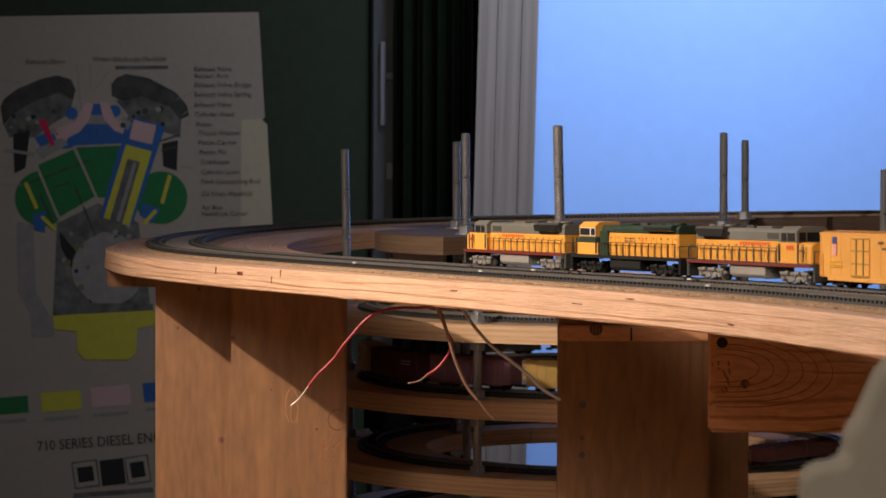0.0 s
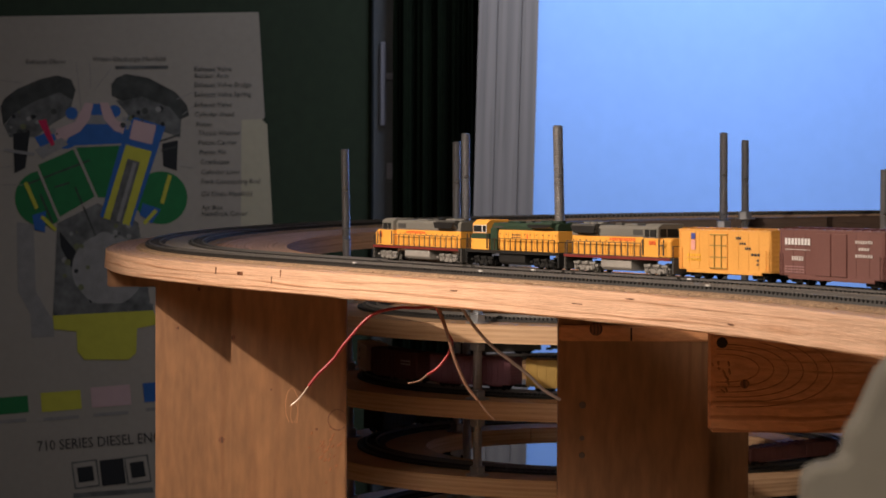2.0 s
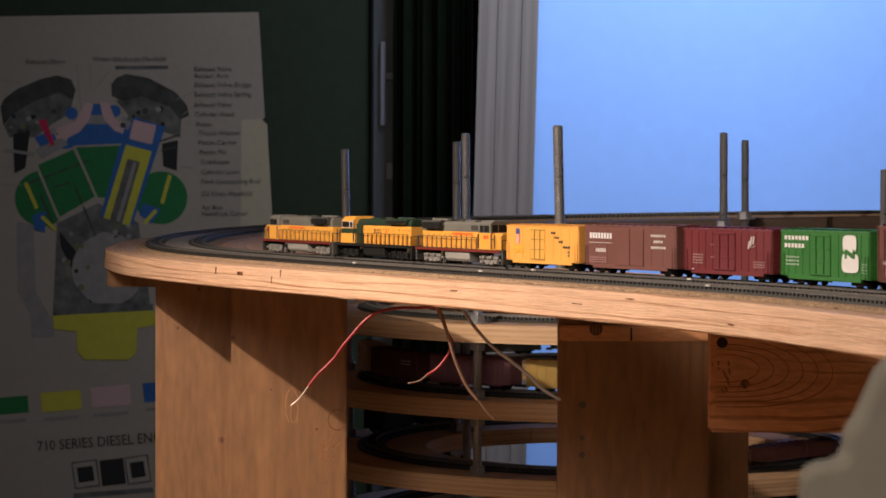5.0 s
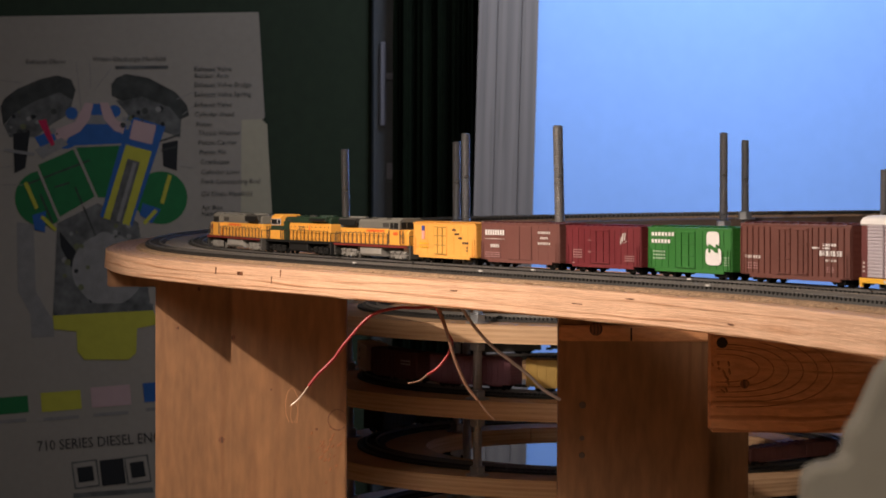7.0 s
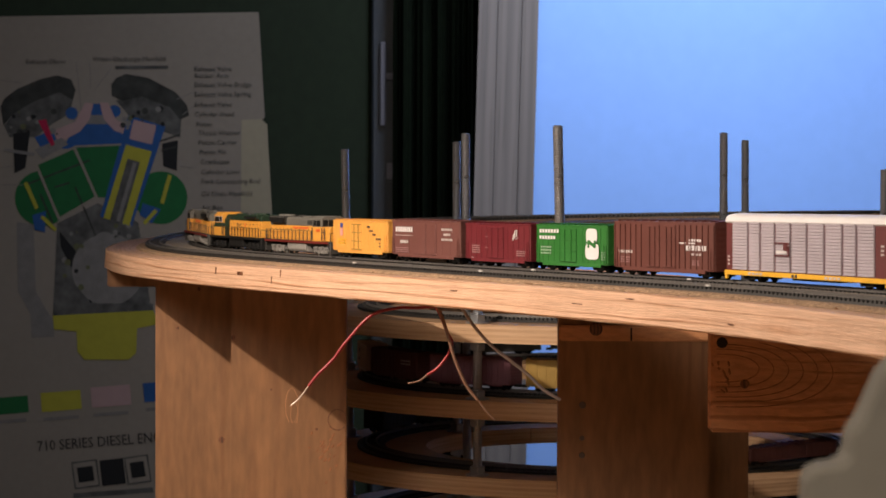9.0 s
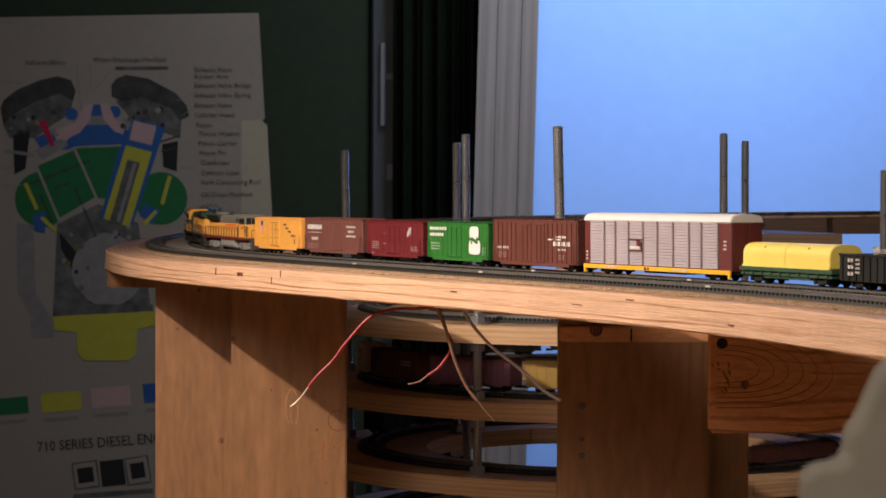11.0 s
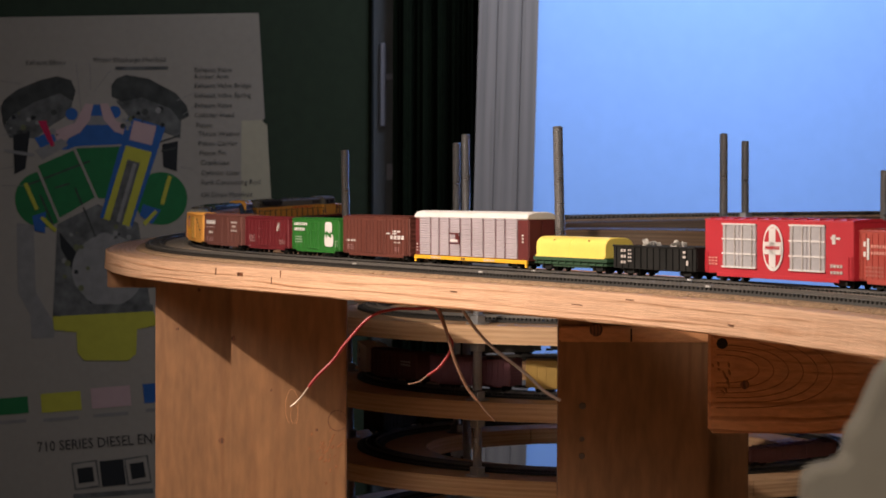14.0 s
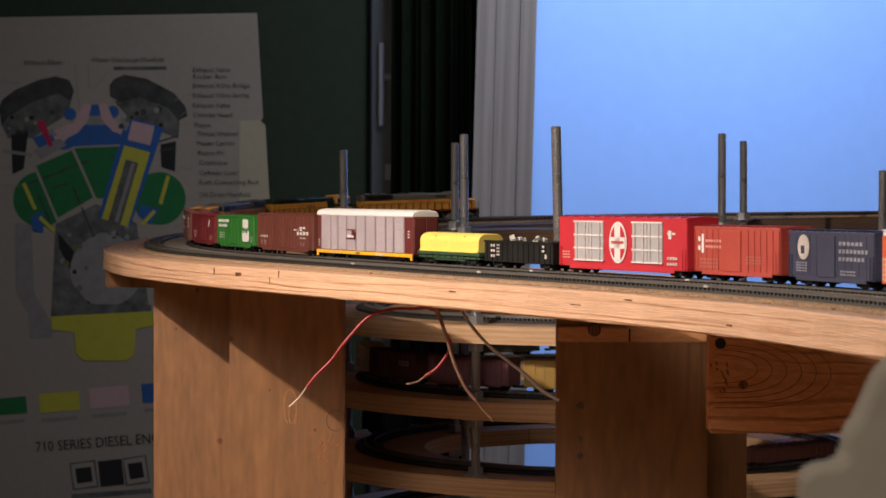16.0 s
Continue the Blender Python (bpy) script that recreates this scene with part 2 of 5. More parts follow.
def boxes(*spans, bevel=0.0, segments=1):
    """One bmesh of blocks, each given by its low and high corner, edges rounded."""
    bm = bmesh.new()
    for lo, hi in spans:
        vs = bmesh.ops.create_cube(bm, size=1)["verts"]
        for v in vs:
            v.co = [lo[i] + (v.co[i] + 0.5) * (hi[i] - lo[i]) for i in range(3)]
    if bevel:
        bmesh.ops.bevel(bm, geom=list(bm.edges), offset=bevel, segments=segments, affect="EDGES", clamp_overlap=True)
    return bm


def prism(outline, x0, x1, axis="x", bevel=0.0):
    """An outline drawn across an axis and drawn out along it."""
    bm = bmesh.new()
    put = {"x": lambda a, p, q: (a, p, q), "y": lambda a, p, q: (p, a, q), "z": lambda a, p, q: (p, q, a)}[axis]
    r0 = [bm.verts.new(put(x0, p, q)) for p, q in outline]
    r1 = [bm.verts.new(put(x1, p, q)) for p, q in outline]
    n = len(outline)
    bm.faces.new(r0[::-1]), bm.faces.new(r1)
    for i in range(n):
        bm.faces.new((r0[i], r0[(i + 1) % n], r1[(i + 1) % n], r1[i]))
    bmesh.ops.recalc_face_normals(bm, faces=bm.faces)
    if bevel:
        bmesh.ops.bevel(bm, geom=list(bm.edges), offset=bevel, segments=1, affect="EDGES", clamp_overlap=True)
    return bm


def round_bar(bm, centre, radius, length, axis="y", n=14):
    rot = {"x": Matrix.Rotation(math.pi / 2, 4, "Y"), "y": Matrix.Rotation(math.pi / 2, 4, "X"), "z": Matrix.Identity(4)}[axis]
    bmesh.ops.create_cone(bm, cap_ends=True, segments=n, radius1=radius, radius2=radius, depth=length, matrix=Matrix.Translation(centre) @ rot)
    return bm


def tube(points, radius, n=8, steps=7):
    """A round wire along a smooth line through the points."""
    pts = [Vector(p) for p in points]
    line = []
    for i in range(len(pts) - 1):
        p0, p1, p2, p3 = pts[max(i - 1, 0)], pts[i], pts[i + 1], pts[min(i + 2, len(pts) - 1)]
        for k in range(steps):
            u = k / steps
            line.append(0.5 * (2 * p1 + (p2 - p0) * u + (2 * p0 - 5 * p1 + 4 * p2 - p3) * u * u + (3 * p1 - p0 - 3 * p2 + p3) * u ** 3))
    line.append(pts[-1])
    bm = bmesh.new()
    rings = []
    for i, p in enumerate(line):
        d = (line[min(i + 1, len(line) - 1)] - line[max(i - 1, 0)]).normalized()
        a = d.cross(Vector((0.1, 1, 0.2))).normalized()
        b = d.cross(a)
        rings.append([bm.verts.new(p + radius * (a * math.cos(2 * math.pi * k / n) + b * math.sin(2 * math.pi * k / n))) for k in range(n)])
    for r, q in zip(rings, rings[1:]):
        for k in range(n):
            bm.faces.new((r[k], r[(k + 1) % n], q[(k + 1) % n], q[k])).smooth = True
    bm.faces.new(rings[0]), bm.faces.new(rings[-1])
    return bm


# ---- the line of the track: curvature, then heading and place ----
S_KNOTS = list(np.linspace(-0.35, 1.25, 14)) + [1.45, 1.7]
KAPPA = [0.32, 0.32, 0.32, 0.94, 0.01, 0.09, 0.04, 0.09, -0.11, 0.12, -0.97, -1.21, -1.6, -2.4, -2.69, -2.69]
S = np.linspace(-1.2, 2.6, 761)


def line_of_track():
    k = np.interp(S, S_KNOTS, KAPPA)
    step = S[1] - S[0]
    head = np.concatenate([[0], np.cumsum((k[1:] + k[:-1]) / 2 * step)])
    head += 1.9068 - np.interp(0, S, head)
    dx, dy = np.cos(head), np.sin(head)
    x = np.concatenate([[0], np.cumsum((dx[1:] + dx[:-1]) / 2 * step)])
    y = np.concatenate([[0], np.cumsum((dy[1:] + dy[:-1]) / 2 * step)])
    x += 0.1847 - np.interp(0, S, x)
    y += 1.2480 - np.interp(0, S, y)
    return x + 0.0102 * np.sin(head), y - 0.0102 * np.cos(head), head


LX, LY, LH = line_of_track()
GRADE_S = [-1.2, -0.35, 0.0, 0.4, 0.8, 1.05, 1.25, 1.5, 1.8, 2.1, 2.6]
GRADE_Z = [0.012, 0.005, 0.0, -0.006, -0.0105, -0.012, -0.0095, -0.003, 0.0045, 0.012, 0.024]


def height(s):
    return RAIL + sum(np.interp(s + d, GRADE_S, GRADE_Z) for d in (-0.1, -0.05, 0, 0.05, 0.1)) / 5


def on_track(s, side=0.0, up=0.0):
    """A point beside the train's track; side is to the left of its way."""
    h = np.interp(s, S, LH)
    return Vector((np.interp(s, S, LX) - side * math.sin(h), np.interp(s, S, LY) + side * math.cos(h), height(s) + up))


def ribbon(s0, s1, step, profile):
    """A bar along the track; profile gives (side, up) corners at s. Its grain runs along it."""
    bm = bmesh.new()
    uv = bm.loops.layers.uv.new("UVMap")
    rows, where = [], np.arange(s0, s1 + step / 2, step)
    for s in where:
        rows.append([bm.verts.new(on_track(s, a, b)) for a, b in profile(s)])
    n = len(rows[0])
    run = [0]
    pr = profile(s0)
    for i in range(n):
        run.append(run[-1] + math.dist(pr[i], pr[(i + 1) % n]))
    for j, (r, q) in enumerate(zip(rows, rows[1:])):
        for i in range(n):
            f = bm.faces.new((r[i], r[(i + 1) % n], q[(i + 1) % n], q[i]))
            for lp, c in zip(f.loops, ((where[j], run[i]), (where[j], run[i + 1]), (where[j + 1], run[i + 1]), (where[j + 1], run[i]))):
                lp[uv].uv = c
    bm.faces.new(rows[0][::-1]), bm.faces.new(rows[-1])
    return bm


# ---- the room ----
def setting(name, bm, material, label, category):
    return tagged(new(name, mesh(name, bm, material)), label, category, "", "structure")


setting("floor", boxes(((-2.3, -1.6, -0.05), (3.3, 4.05, 0))), FLOORM, "dull grey floor of a dim hobby room", "floor")
setting("ceiling", boxes(((-2.3, -1.6, 2.5), (3.3, 4.05, 2.55))), CEIL, "plain off-white ceiling of a hobby room", "ceiling")
setting("wall_north", boxes(((-2.3, 3.95, 0), (3.3, 4.05, 2.5))), GREEN_WALL, "dark green painted back wall", "wall")
setting("wall_south", boxes(((-2.3, -1.6, 0), (3.3, -1.5, 2.5))), WALL, "plain dull wall", "wall")
setting("wall_west", boxes(((-2.3, -1.5, 0), (-2.2, 3.95, 2.5))), WALL, "plain dull wall", "wall")
setting("wall_east", boxes(((3.2, -1.5, 0), (3.3, 3.95, 2.5))), WALL, "plain dull wall", "wall")
setting("backdrop", boxes(((0.1237, 3.84, 0.05), (2.6, 3.852, 2.45)), bevel=0.002), SKY_PAINT, "smooth sky-blue painted backdrop panel, brightly lit", "backdrop")
trim = tagged(new("trim"), "weathered grey wooden trim boards beside the backdrop", "trim", "", "structure")
for x0, x1, y in ((835, 868.8, 3.805), (869, 911.8, 3.8055), (912, 941, 3.8045)):
    part("board", boxes((((x0 - 784) * 0.000844, y, 0.05), ((x1 - 784) * 0.000844, y + 0.018, 2.45)), bevel=0.0008), GREYWOOD, trim)
for ob in trim.children:
    ob.matrix_world = Matrix.Translation((0.0895, 3.8, 1.0)) @ Matrix.Rotation(radians(1.3), 4, "Y") @ Matrix.Translation((-0.0895, -3.8, -1.0))

# A black-green curtain in folds.
cloth = bmesh.new()
cols = []
for i in range(61):
    u = i / 60
    x = -0.0780 + u * (0.0503 - -0.0780)
    y = 3.90 + 0.012 * math.sin(u * 31) + 0.006 * math.sin(u * 77 + 1)
    cols.append([cloth.verts.new((x, y + d, z)) for z in (0.06, 2.4) for d in (0, 0.004)])
for a, b in zip(cols, cols[1:]):
    for i, j in ((0, 2), (3, 1), (2, 3), (1, 0)):
        cloth.faces.new((a[i], a[j], b[j], b[i])).smooth = True
cloth.faces.new([cols[0][k] for k in (0, 1, 3, 2)]), cloth.faces.new([cols[-1][k] for k in (0, 2, 3, 1)])
curtain = thing("curtain", "black-green cloth curtain hanging in narrow folds", "curtain")
part("cloth", cloth, CURTAIN, curtain)
part("curtain_rod", round_bar(bmesh.new(), (-0.0139, 3.902, 2.405), 0.008, 0.16, "x"), SCREW, curtain)
locker = thing("steel_cabinet", "narrow dark blue steel cabinet door with a grey pull bar", "cabinet")
part("body", boxes(((-0.1112, 3.935, 0.0), (-0.0707, 3.9495, 2.3)), bevel=0.003), LOCKER, locker)
part("pull_bar", boxes(((-0.0985, 3.927, 1.2168), (-0.0891, 3.936, 1.3464)), bevel=0.002), LOCKER_BAR, locker, "grey steel pull bar")
part("latch", boxes(((-0.0898, 3.925, 1.2885), (-0.0744, 3.936, 1.2987)), bevel=0.002), LOCKER_BAR, locker)
part("plate", boxes(((-0.0877, 3.930, 1.1348), (-0.0709, 3.936, 1.1596)), bevel=0.001), LOCKER_BAR, locker, "small grey plate")
part("lower_door", boxes(((-0.0894, 3.932, 0.1), (-0.0709, 3.936, 1.1314)), bevel=0.001), LOCKER, locker)

# ---- the poster ----
poster = thing("poster", "paper poster with a coloured cutaway of a diesel engine", "poster")


def at(u, v):
    """A place on the poster's own drawing grid of 0.87 mm."""
    return (-0.6847 + u * 0.000873, 1.4121 - v * 0.000873)


def stroke(u0, v0, u1, v1, w):
    (a, b), (c, d) = at(u0, v0), at(u1, v1)
    return bar(a, b, c, d, w * 0.000873)


def printed(name, outline, layer, material, label=""):
    y = 3.935 - 0.00015 * layer - 0.000002 * len(poster.children)
    return part(name, prism(outline, y, y + 0.0001, "y"), material, poster, label)


def disc(x, z, r, n=28):
    return [(x + r * math.cos(2 * math.pi * k / n), z + r * math.sin(2 * math.pi * k / n)) for k in range(n)]


def bar(x0, z0, x1, z1, w):
    d = math.hypot(x1 - x0, z1 - z0)
    a, b = -(z1 - z0) / d * w / 2, (x1 - x0) / d * w / 2
    return [(x0 + a, z0 + b), (x1 + a, z1 + b), (x1 - a, z1 - b), (x0 - a, z0 - b)]


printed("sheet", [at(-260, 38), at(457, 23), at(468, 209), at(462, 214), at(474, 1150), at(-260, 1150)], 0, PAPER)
# The lighter tone paints the highlight along the curled edge.
printed("curled_corner", [at(427, 214), at(462, 212), at(472, 222), at(482, 395), at(490, 640), at(424, 640)], 1, CURL_LIT, "curled paper edge with its highlight painted lighter")
COVER = ([(0, 192), (6, 178), (30, 160), (70, 143), (100, 136), (125, 143), (133, 162), (128, 180), (105, 166), (60, 182), (20, 206), (5, 226)],
         [(196, 152), (205, 140), (222, 133), (262, 140), (310, 165), (330, 188), (334, 206), (318, 214), (300, 192), (250, 173), (215, 181), (197, 172)])
GEAR = ([(6, 226), (20, 206), (60, 182), (105, 166), (128, 180), (122, 204), (92, 222), (62, 246), (16, 246)], [(204, 180), (250, 173), (300, 192), (320, 214), (318, 246), (292, 236), (262, 226), (232, 212)])
for dark, works in zip(COVER, GEAR):
    printed("head_gear", [at(*q) for q in works], 1, INKGREY)
    printed("head_cover", [at(*q) for q in dark], 2, INKDARK)
random.seed(9)
for x0, x1, y0, y1 in ((18, 112, 190, 240), (214, 312, 188, 234), (110, 160, 400, 540), (200, 250, 400, 470)):
    for i in range(16):
        x, y = random.uniform(x0, x1), random.uniform(y0, y1)
        printed("valve_part", disc(*at(x, y), random.uniform(1.5, 6) * 0.000873, 10), 3, random.choice((INK, INKSOFT, INKSOFT, INKDARK, INKOLIVE)))
for u, v in ((126, 203), (202, 199)):
    printed("water_port", disc(*at(u, v), 0.0095, 16), 2, INKBLUE)
for x0, y0, x1, y1 in ((44, 330, 158, 286), (96, 334, 122, 326), (132, 334, 168, 420), (70, 346, 92, 398), (282, 252, 318, 240), (284, 268, 312, 262)):
    printed("edge_line", stroke(x0, y0, x1, y1, 3), 3, INKDARK)
printed("air_box", [at(108, 266), at(160, 186), at(190, 186), at(226, 262)], 1, INKBLUE)
printed("water_jacket", [at(60, 246), at(92, 232), at(104, 262), at(74, 268)], 2, INKBLUE)
printed("frame_top", [at(128, 214), at(138, 206), at(192, 206), at(204, 216), at(204, 222), at(128, 222)], 1, INKSOFT)
printed("exhaust", [at(150, 184), at(164, 186), at(158, 214), at(140, 236), at(108, 252), at(98, 248), at(98, 232), at(132, 218)], 2, INKPINK)
printed("exhaust", [at(176, 184), at(190, 184), at(204, 214), at(228, 226), at(228, 242), at(202, 234), at(182, 212)], 2, INKPINK)
printed("gasket", [at(60, 268), at(108, 246), at(120, 258), at(74, 284)], 2, INKSOFT)
printed("injector", [at(66, 216), at(80, 214), at(96, 258), at(90, 262)], 3, INKRED)
printed("green_cavity", [at(134, 264), at(214, 260), at(190, 352), at(164, 352)], 1, INKGREEN)
printed("left_cavity", disc(at(74, 0)[0], at(0, 354)[1], 0.043), 1, INKGREEN)
printed("right_cavity", disc(at(284, 0)[0], at(0, 352)[1], 0.041), 1, INKGREEN)
printed("left_bank", [at(64, 292), at(128, 266), at(168, 350), at(104, 388)], 2, INKGREEN)
for a in (bar(at(62, 0)[0], at(0, 292)[1], at(104, 0)[0], at(0, 392)[1], 0.004), bar(at(130, 0)[0], at(0, 262)[1], at(170, 0)[0], at(0, 352)[1], 0.004), bar(at(104, 0)[0], at(0, 390)[1], at(172, 0)[0], at(0, 350)[1], 0.004), bar(at(62, 0)[0], at(0, 294)[1], at(130, 0)[0], at(0, 264)[1], 0.004), bar(at(130, 0)[0], at(0, 262)[1], at(214, 0)[0], at(0, 258)[1], 0.003)):
    printed("outline", a, 3, PAPER)
printed("liner", [at(226, 206), at(292, 226), at(232, 404), at(176, 386)], 2, INKBLUE)
printed("cylinder_head", [at(236, 214), at(276, 224), at(268, 258), at(228, 248)], 3, INKPINK)
printed("oil_passage", [at(222, 258), at(268, 270), at(228, 402), at(182, 388)], 3, INKYELLOW)
printed("rod_shank", bar(at(236, 0)[0], at(0, 286)[1], at(204, 0)[0], at(0, 396)[1], 0.020), 4, INKGREY)
printed("rod_highlight", bar(at(238, 0)[0], at(0, 290)[1], at(208, 0)[0], at(0, 394)[1], 0.006), 5, INKSOFT)
for a in (bar(at(44, 0)[0], at(0, 326)[1], at(64, 0)[0], at(0, 372)[1], 0.006), bar(at(72, 0)[0], at(0, 386)[1], at(98, 0)[0], at(0, 410)[1], 0.006), bar(at(300, 0)[0], at(0, 312)[1], at(286, 0)[0], at(0, 362)[1], 0.006), bar(at(276, 0)[0], at(0, 374)[1], at(254, 0)[0], at(0, 398)[1], 0.006)):
    printed("oil_line", a, 4, INKYELLOW)
printed("drain", [at(56, 384), at(80, 376), at(78, 414), at(60, 410)], 3, INKBLUE)
printed("drain", [at(252, 362), at(284, 372), at(268, 398), at(246, 382)], 3, INKBLUE)
printed("side_shadow", [at(22, 240), at(52, 236), at(44, 300), at(24, 310)], 2, INK)
printed("side_shadow", [at(286, 256), at(314, 250), at(312, 304), at(288, 296)], 2, INK)
printed("pipe", bar(at(6, 0)[0], at(0, 268)[1], at(60, 0)[0], at(0, 276)[1], 0.005), 3, INKSOFT)
printed("crankcase", [at(100, 398), at(172, 362), at(244, 396), at(268, 560), at(92, 562)], 1, INKGREY)
printed("dark_web", [at(104, 412), at(132, 446), at(150, 492), at(134, 494), at(106, 440)], 2, INK)
printed("crank_disc", disc(at(190, 0)[0], at(0, 480)[1], 0.056), 2, INKSOFT)
printed("crank_hub", disc(at(184, 0)[0], at(0, 432)[1], 0.017), 3, INKSOFT)
printed("sump_shade", [at(92, 556), at(120, 492), at(160, 540), at(270, 540), at(270, 560), at(92, 566)], 3, INKGREY)
printed("oil_pan", [at(92, 562), at(270, 552), at(282, 576), at(242, 584), at(240, 628), at(226, 640), at(148, 640), at(136, 626), at(134, 590), at(94, 586)], 4, INKYELLOW)
printed("flange", [at(28, 396), at(58, 400), at(62, 520), at(96, 578), at(94, 600), at(54, 602), at(52, 560), at(30, 520)], 1, INKSOFT)
for x0, x1, y in ((203, 297, 121),):
    printed("caption", stroke(x0, y + 1, x1, y, 6), 1, INKGREY)
for x0, y0, x1, y1 in ((134, 112, 144, 212), (158, 112, 160, 160), (196, 124, 168, 160), (312, 178, 342, 165), (322, 205, 342, 190), (318, 296, 342, 300), (0, 145, 36, 150), (0, 240, 18, 240), (0, 330, 40, 330), (0, 300, 30, 296)):
    printed("leader_line", stroke(x0, y0, x1, y1, 1.2), 1, INKSOFT)
for x0, x1, y0, y1, c in ((-20, 48, 704, 738, INKGREEN), (71, 142, 694, 732, INKYELLOW), (160, 230, 684, 724, INKPINK), (253, 322, 676, 714, INKBLUE)):
    printed("colour_key", stroke(x0, (y0 + y1) / 2 + 4, x1, (y0 + y1) / 2 - 2, y1 - y0 - 4), 1, c)
    printed("caption", stroke(x0 + 4, y1 + 15, x1 - 4, y1 + 10, 6), 1, INKSOFT)
for x0, x1, y0, y1 in ((127, 173, 820, 869), (221, 264, 811, 861)):
    printed("emblem", stroke(x0, (y0 + y1) / 2 + 3, x1, (y0 + y1) / 2 - 3, y1 - y0), 1, INKGREY)
    printed("emblem_field", stroke(x0 + 3, (y0 + y1) / 2 + 3, x1 - 3, (y0 + y1) / 2 - 3, y1 - y0 - 6), 2, PAPER)
    printed("emblem_core", stroke(x0 + 9, (y0 + y1) / 2 + 2, x1 - 9, (y0 + y1) / 2 - 2, y1 - y0 - 22), 3, INK)
printed("emblem", stroke(177, 843, 219, 838, 46), 1, INK)
printed("caption", stroke(128, 883, 270, 872, 9), 1, INKGREY)


def lettering(text, size, m, material, parent, thick=0.00015):
    c = bpy.data.curves.new("lettering", "FONT")
    c.body, c.size, c.extrude, c.resolution_u = text, size, thick, 2
    tmp = new("lettering_tmp", c)
    bpy.context.view_layer.update()
    me = bpy.data.meshes.new_from_object(tmp.evaluated_get(bpy.context.evaluated_depsgraph_get()))
    bpy.data.objects.remove(tmp)
    me.materials.clear()
    me.materials.append(material)
    ob = new("lettering", me)
    ob.matrix_world = m
    ob.parent = parent
    return ob


for word, u, v in (("Exhaust Valve", 343, 128), ("Rocker Arm", 343, 140), ("Exhaust Valve Bridge", 343, 156), ("Exhaust Valve Spring", 343, 173), ("Exhaust Valve", 343, 191), ("Cylinder Head", 343, 208), ("Piston", 346, 226), ("Thrust Washer", 350, 241), ("Piston Carrier", 350, 258), ("Piston Pin", 352, 275), ("Crankcase", 354, 292), ("Cylinder Liner", 355, 310), ("Fork Connecting Rod", 355, 327), ("Oil Drain Manifold", 355, 349), ("Air Box", 356, 373), ("Handhole Cover", 356, 384), ("Exhaust Elbow", 45, 116), ("Water Discharge Manifold", 164, 111)):
    x, z = at(u, v)
    lettering(word, 0.0105, pose(x, 3.9343, z, 90, -0.6, 0), INKGREY, poster, 0.00005)
lettering("710 SERIES DIESEL ENGINE", 0.0225, pose(-0.6288, 3.9345, 0.7104, 90, -4.6, 0) @ Matrix.Diagonal((0.86, 1, 1, 1)), INK, poster)

# ---- bench, posts and decks ----
bench = thing("workbench", "plain plywood workbench carrying the model railway", "workbench")
part("top", boxes(((-0.75, 0.30, 0.715), (1.15, 3.15, 0.74)), bevel=0.003), BENCH, bench)
for x in (-0.68, 1.08):
    for y in (0.38, 3.07):
        part("leg", boxes(((x - 0.035, y - 0.035, 0), (x + 0.035, y + 0.035, 0.715)), bevel=0.003), BENCH, bench)

BOARD_S = [-1.2, -0.35, 0.0, 0.25, 0.45, 0.7, 1.05, 1.3, 2.6]
BOARD_W = [0.086, 0.078, 0.064, 0.063, 0.072, 0.082, 0.081, 0.080, 0.080]


def board_side(s):
    return float(np.mean([np.interp(s + d, BOARD_S, BOARD_W) for d in (-0.08, -0.04, 0, 0.04, 0.08)]))


deck = thing("track_deck", "curved pine deck with a raw sawn edge, carried on wooden posts", "deck")
# Inner edge; an unseen bulge is added to block lamplight from the right post.
inner = lambda s: -float(np.interp(s, [0.24, 0.36, 0.50, 0.62], [0.080, 0.106, 0.106, 0.080]))
wob = lambda s: 0.0006 * math.sin(s * 37) + 0.0004 * math.sin(s * 91 + 2)
part("board", ribbon(-1.1, 1.55, 0.01, lambda s: [(board_side(s) - 0.0008 + wob(s), -0.006), (board_side(s) + wob(s), -0.0068), (board_side(s) + 0.0006 + wob(s + 1), -0.0215), (board_side(s) - 0.001, -0.0225), (inner(s), -0.0225), (inner(s), -0.006)]), PINE_EDGE, deck)
# Rest of the same board, coloured darker to stand for shade.
part("board", ribbon(1.552, 2.55, 0.01, lambda s: [(board_side(s) - 0.0008 + wob(s), -0.006), (board_side(s) + wob(s), -0.0068), (board_side(s) + 0.0006 + wob(s + 1), -0.0215), (board_side(s) - 0.001, -0.0225), (inner(s), -0.0225), (inner(s), -0.006)]), PINE_SHADED, deck, "far-side deck board with shade painted into its colour")
random.seed(21)
CRUMB = [random.gauss(0, 0.00045) for _ in range(4001)]
crumb = lambda s, k: CRUMB[int(abs(s) * 1700 + 613 * k) % 4001]
part("cork_strip", ribbon(-1.1, 2.55, 0.0022, lambda s: [(0.0540 + crumb(s, 0), -0.0058), (0.0532 + crumb(s, 1), -0.0050 + 0.3 * crumb(s, 2)), (0.0518 + crumb(s, 3), -0.0041 + 0.3 * crumb(s, 4)), (0.0498 + crumb(s, 5), -0.0037), (-0.0135, -0.0037), (-0.0165, -0.0058)]), CORK, deck, "granular brown cork roadbed")
part("filler", ribbon(-1.1, 2.55, 0.01, lambda s: [(0.0290, -0.0037), (0.0284, -0.0018), (0.0088, -0.0018), (0.0083, -0.0037)]), BALLAST, deck, "grey strip between the tracks")
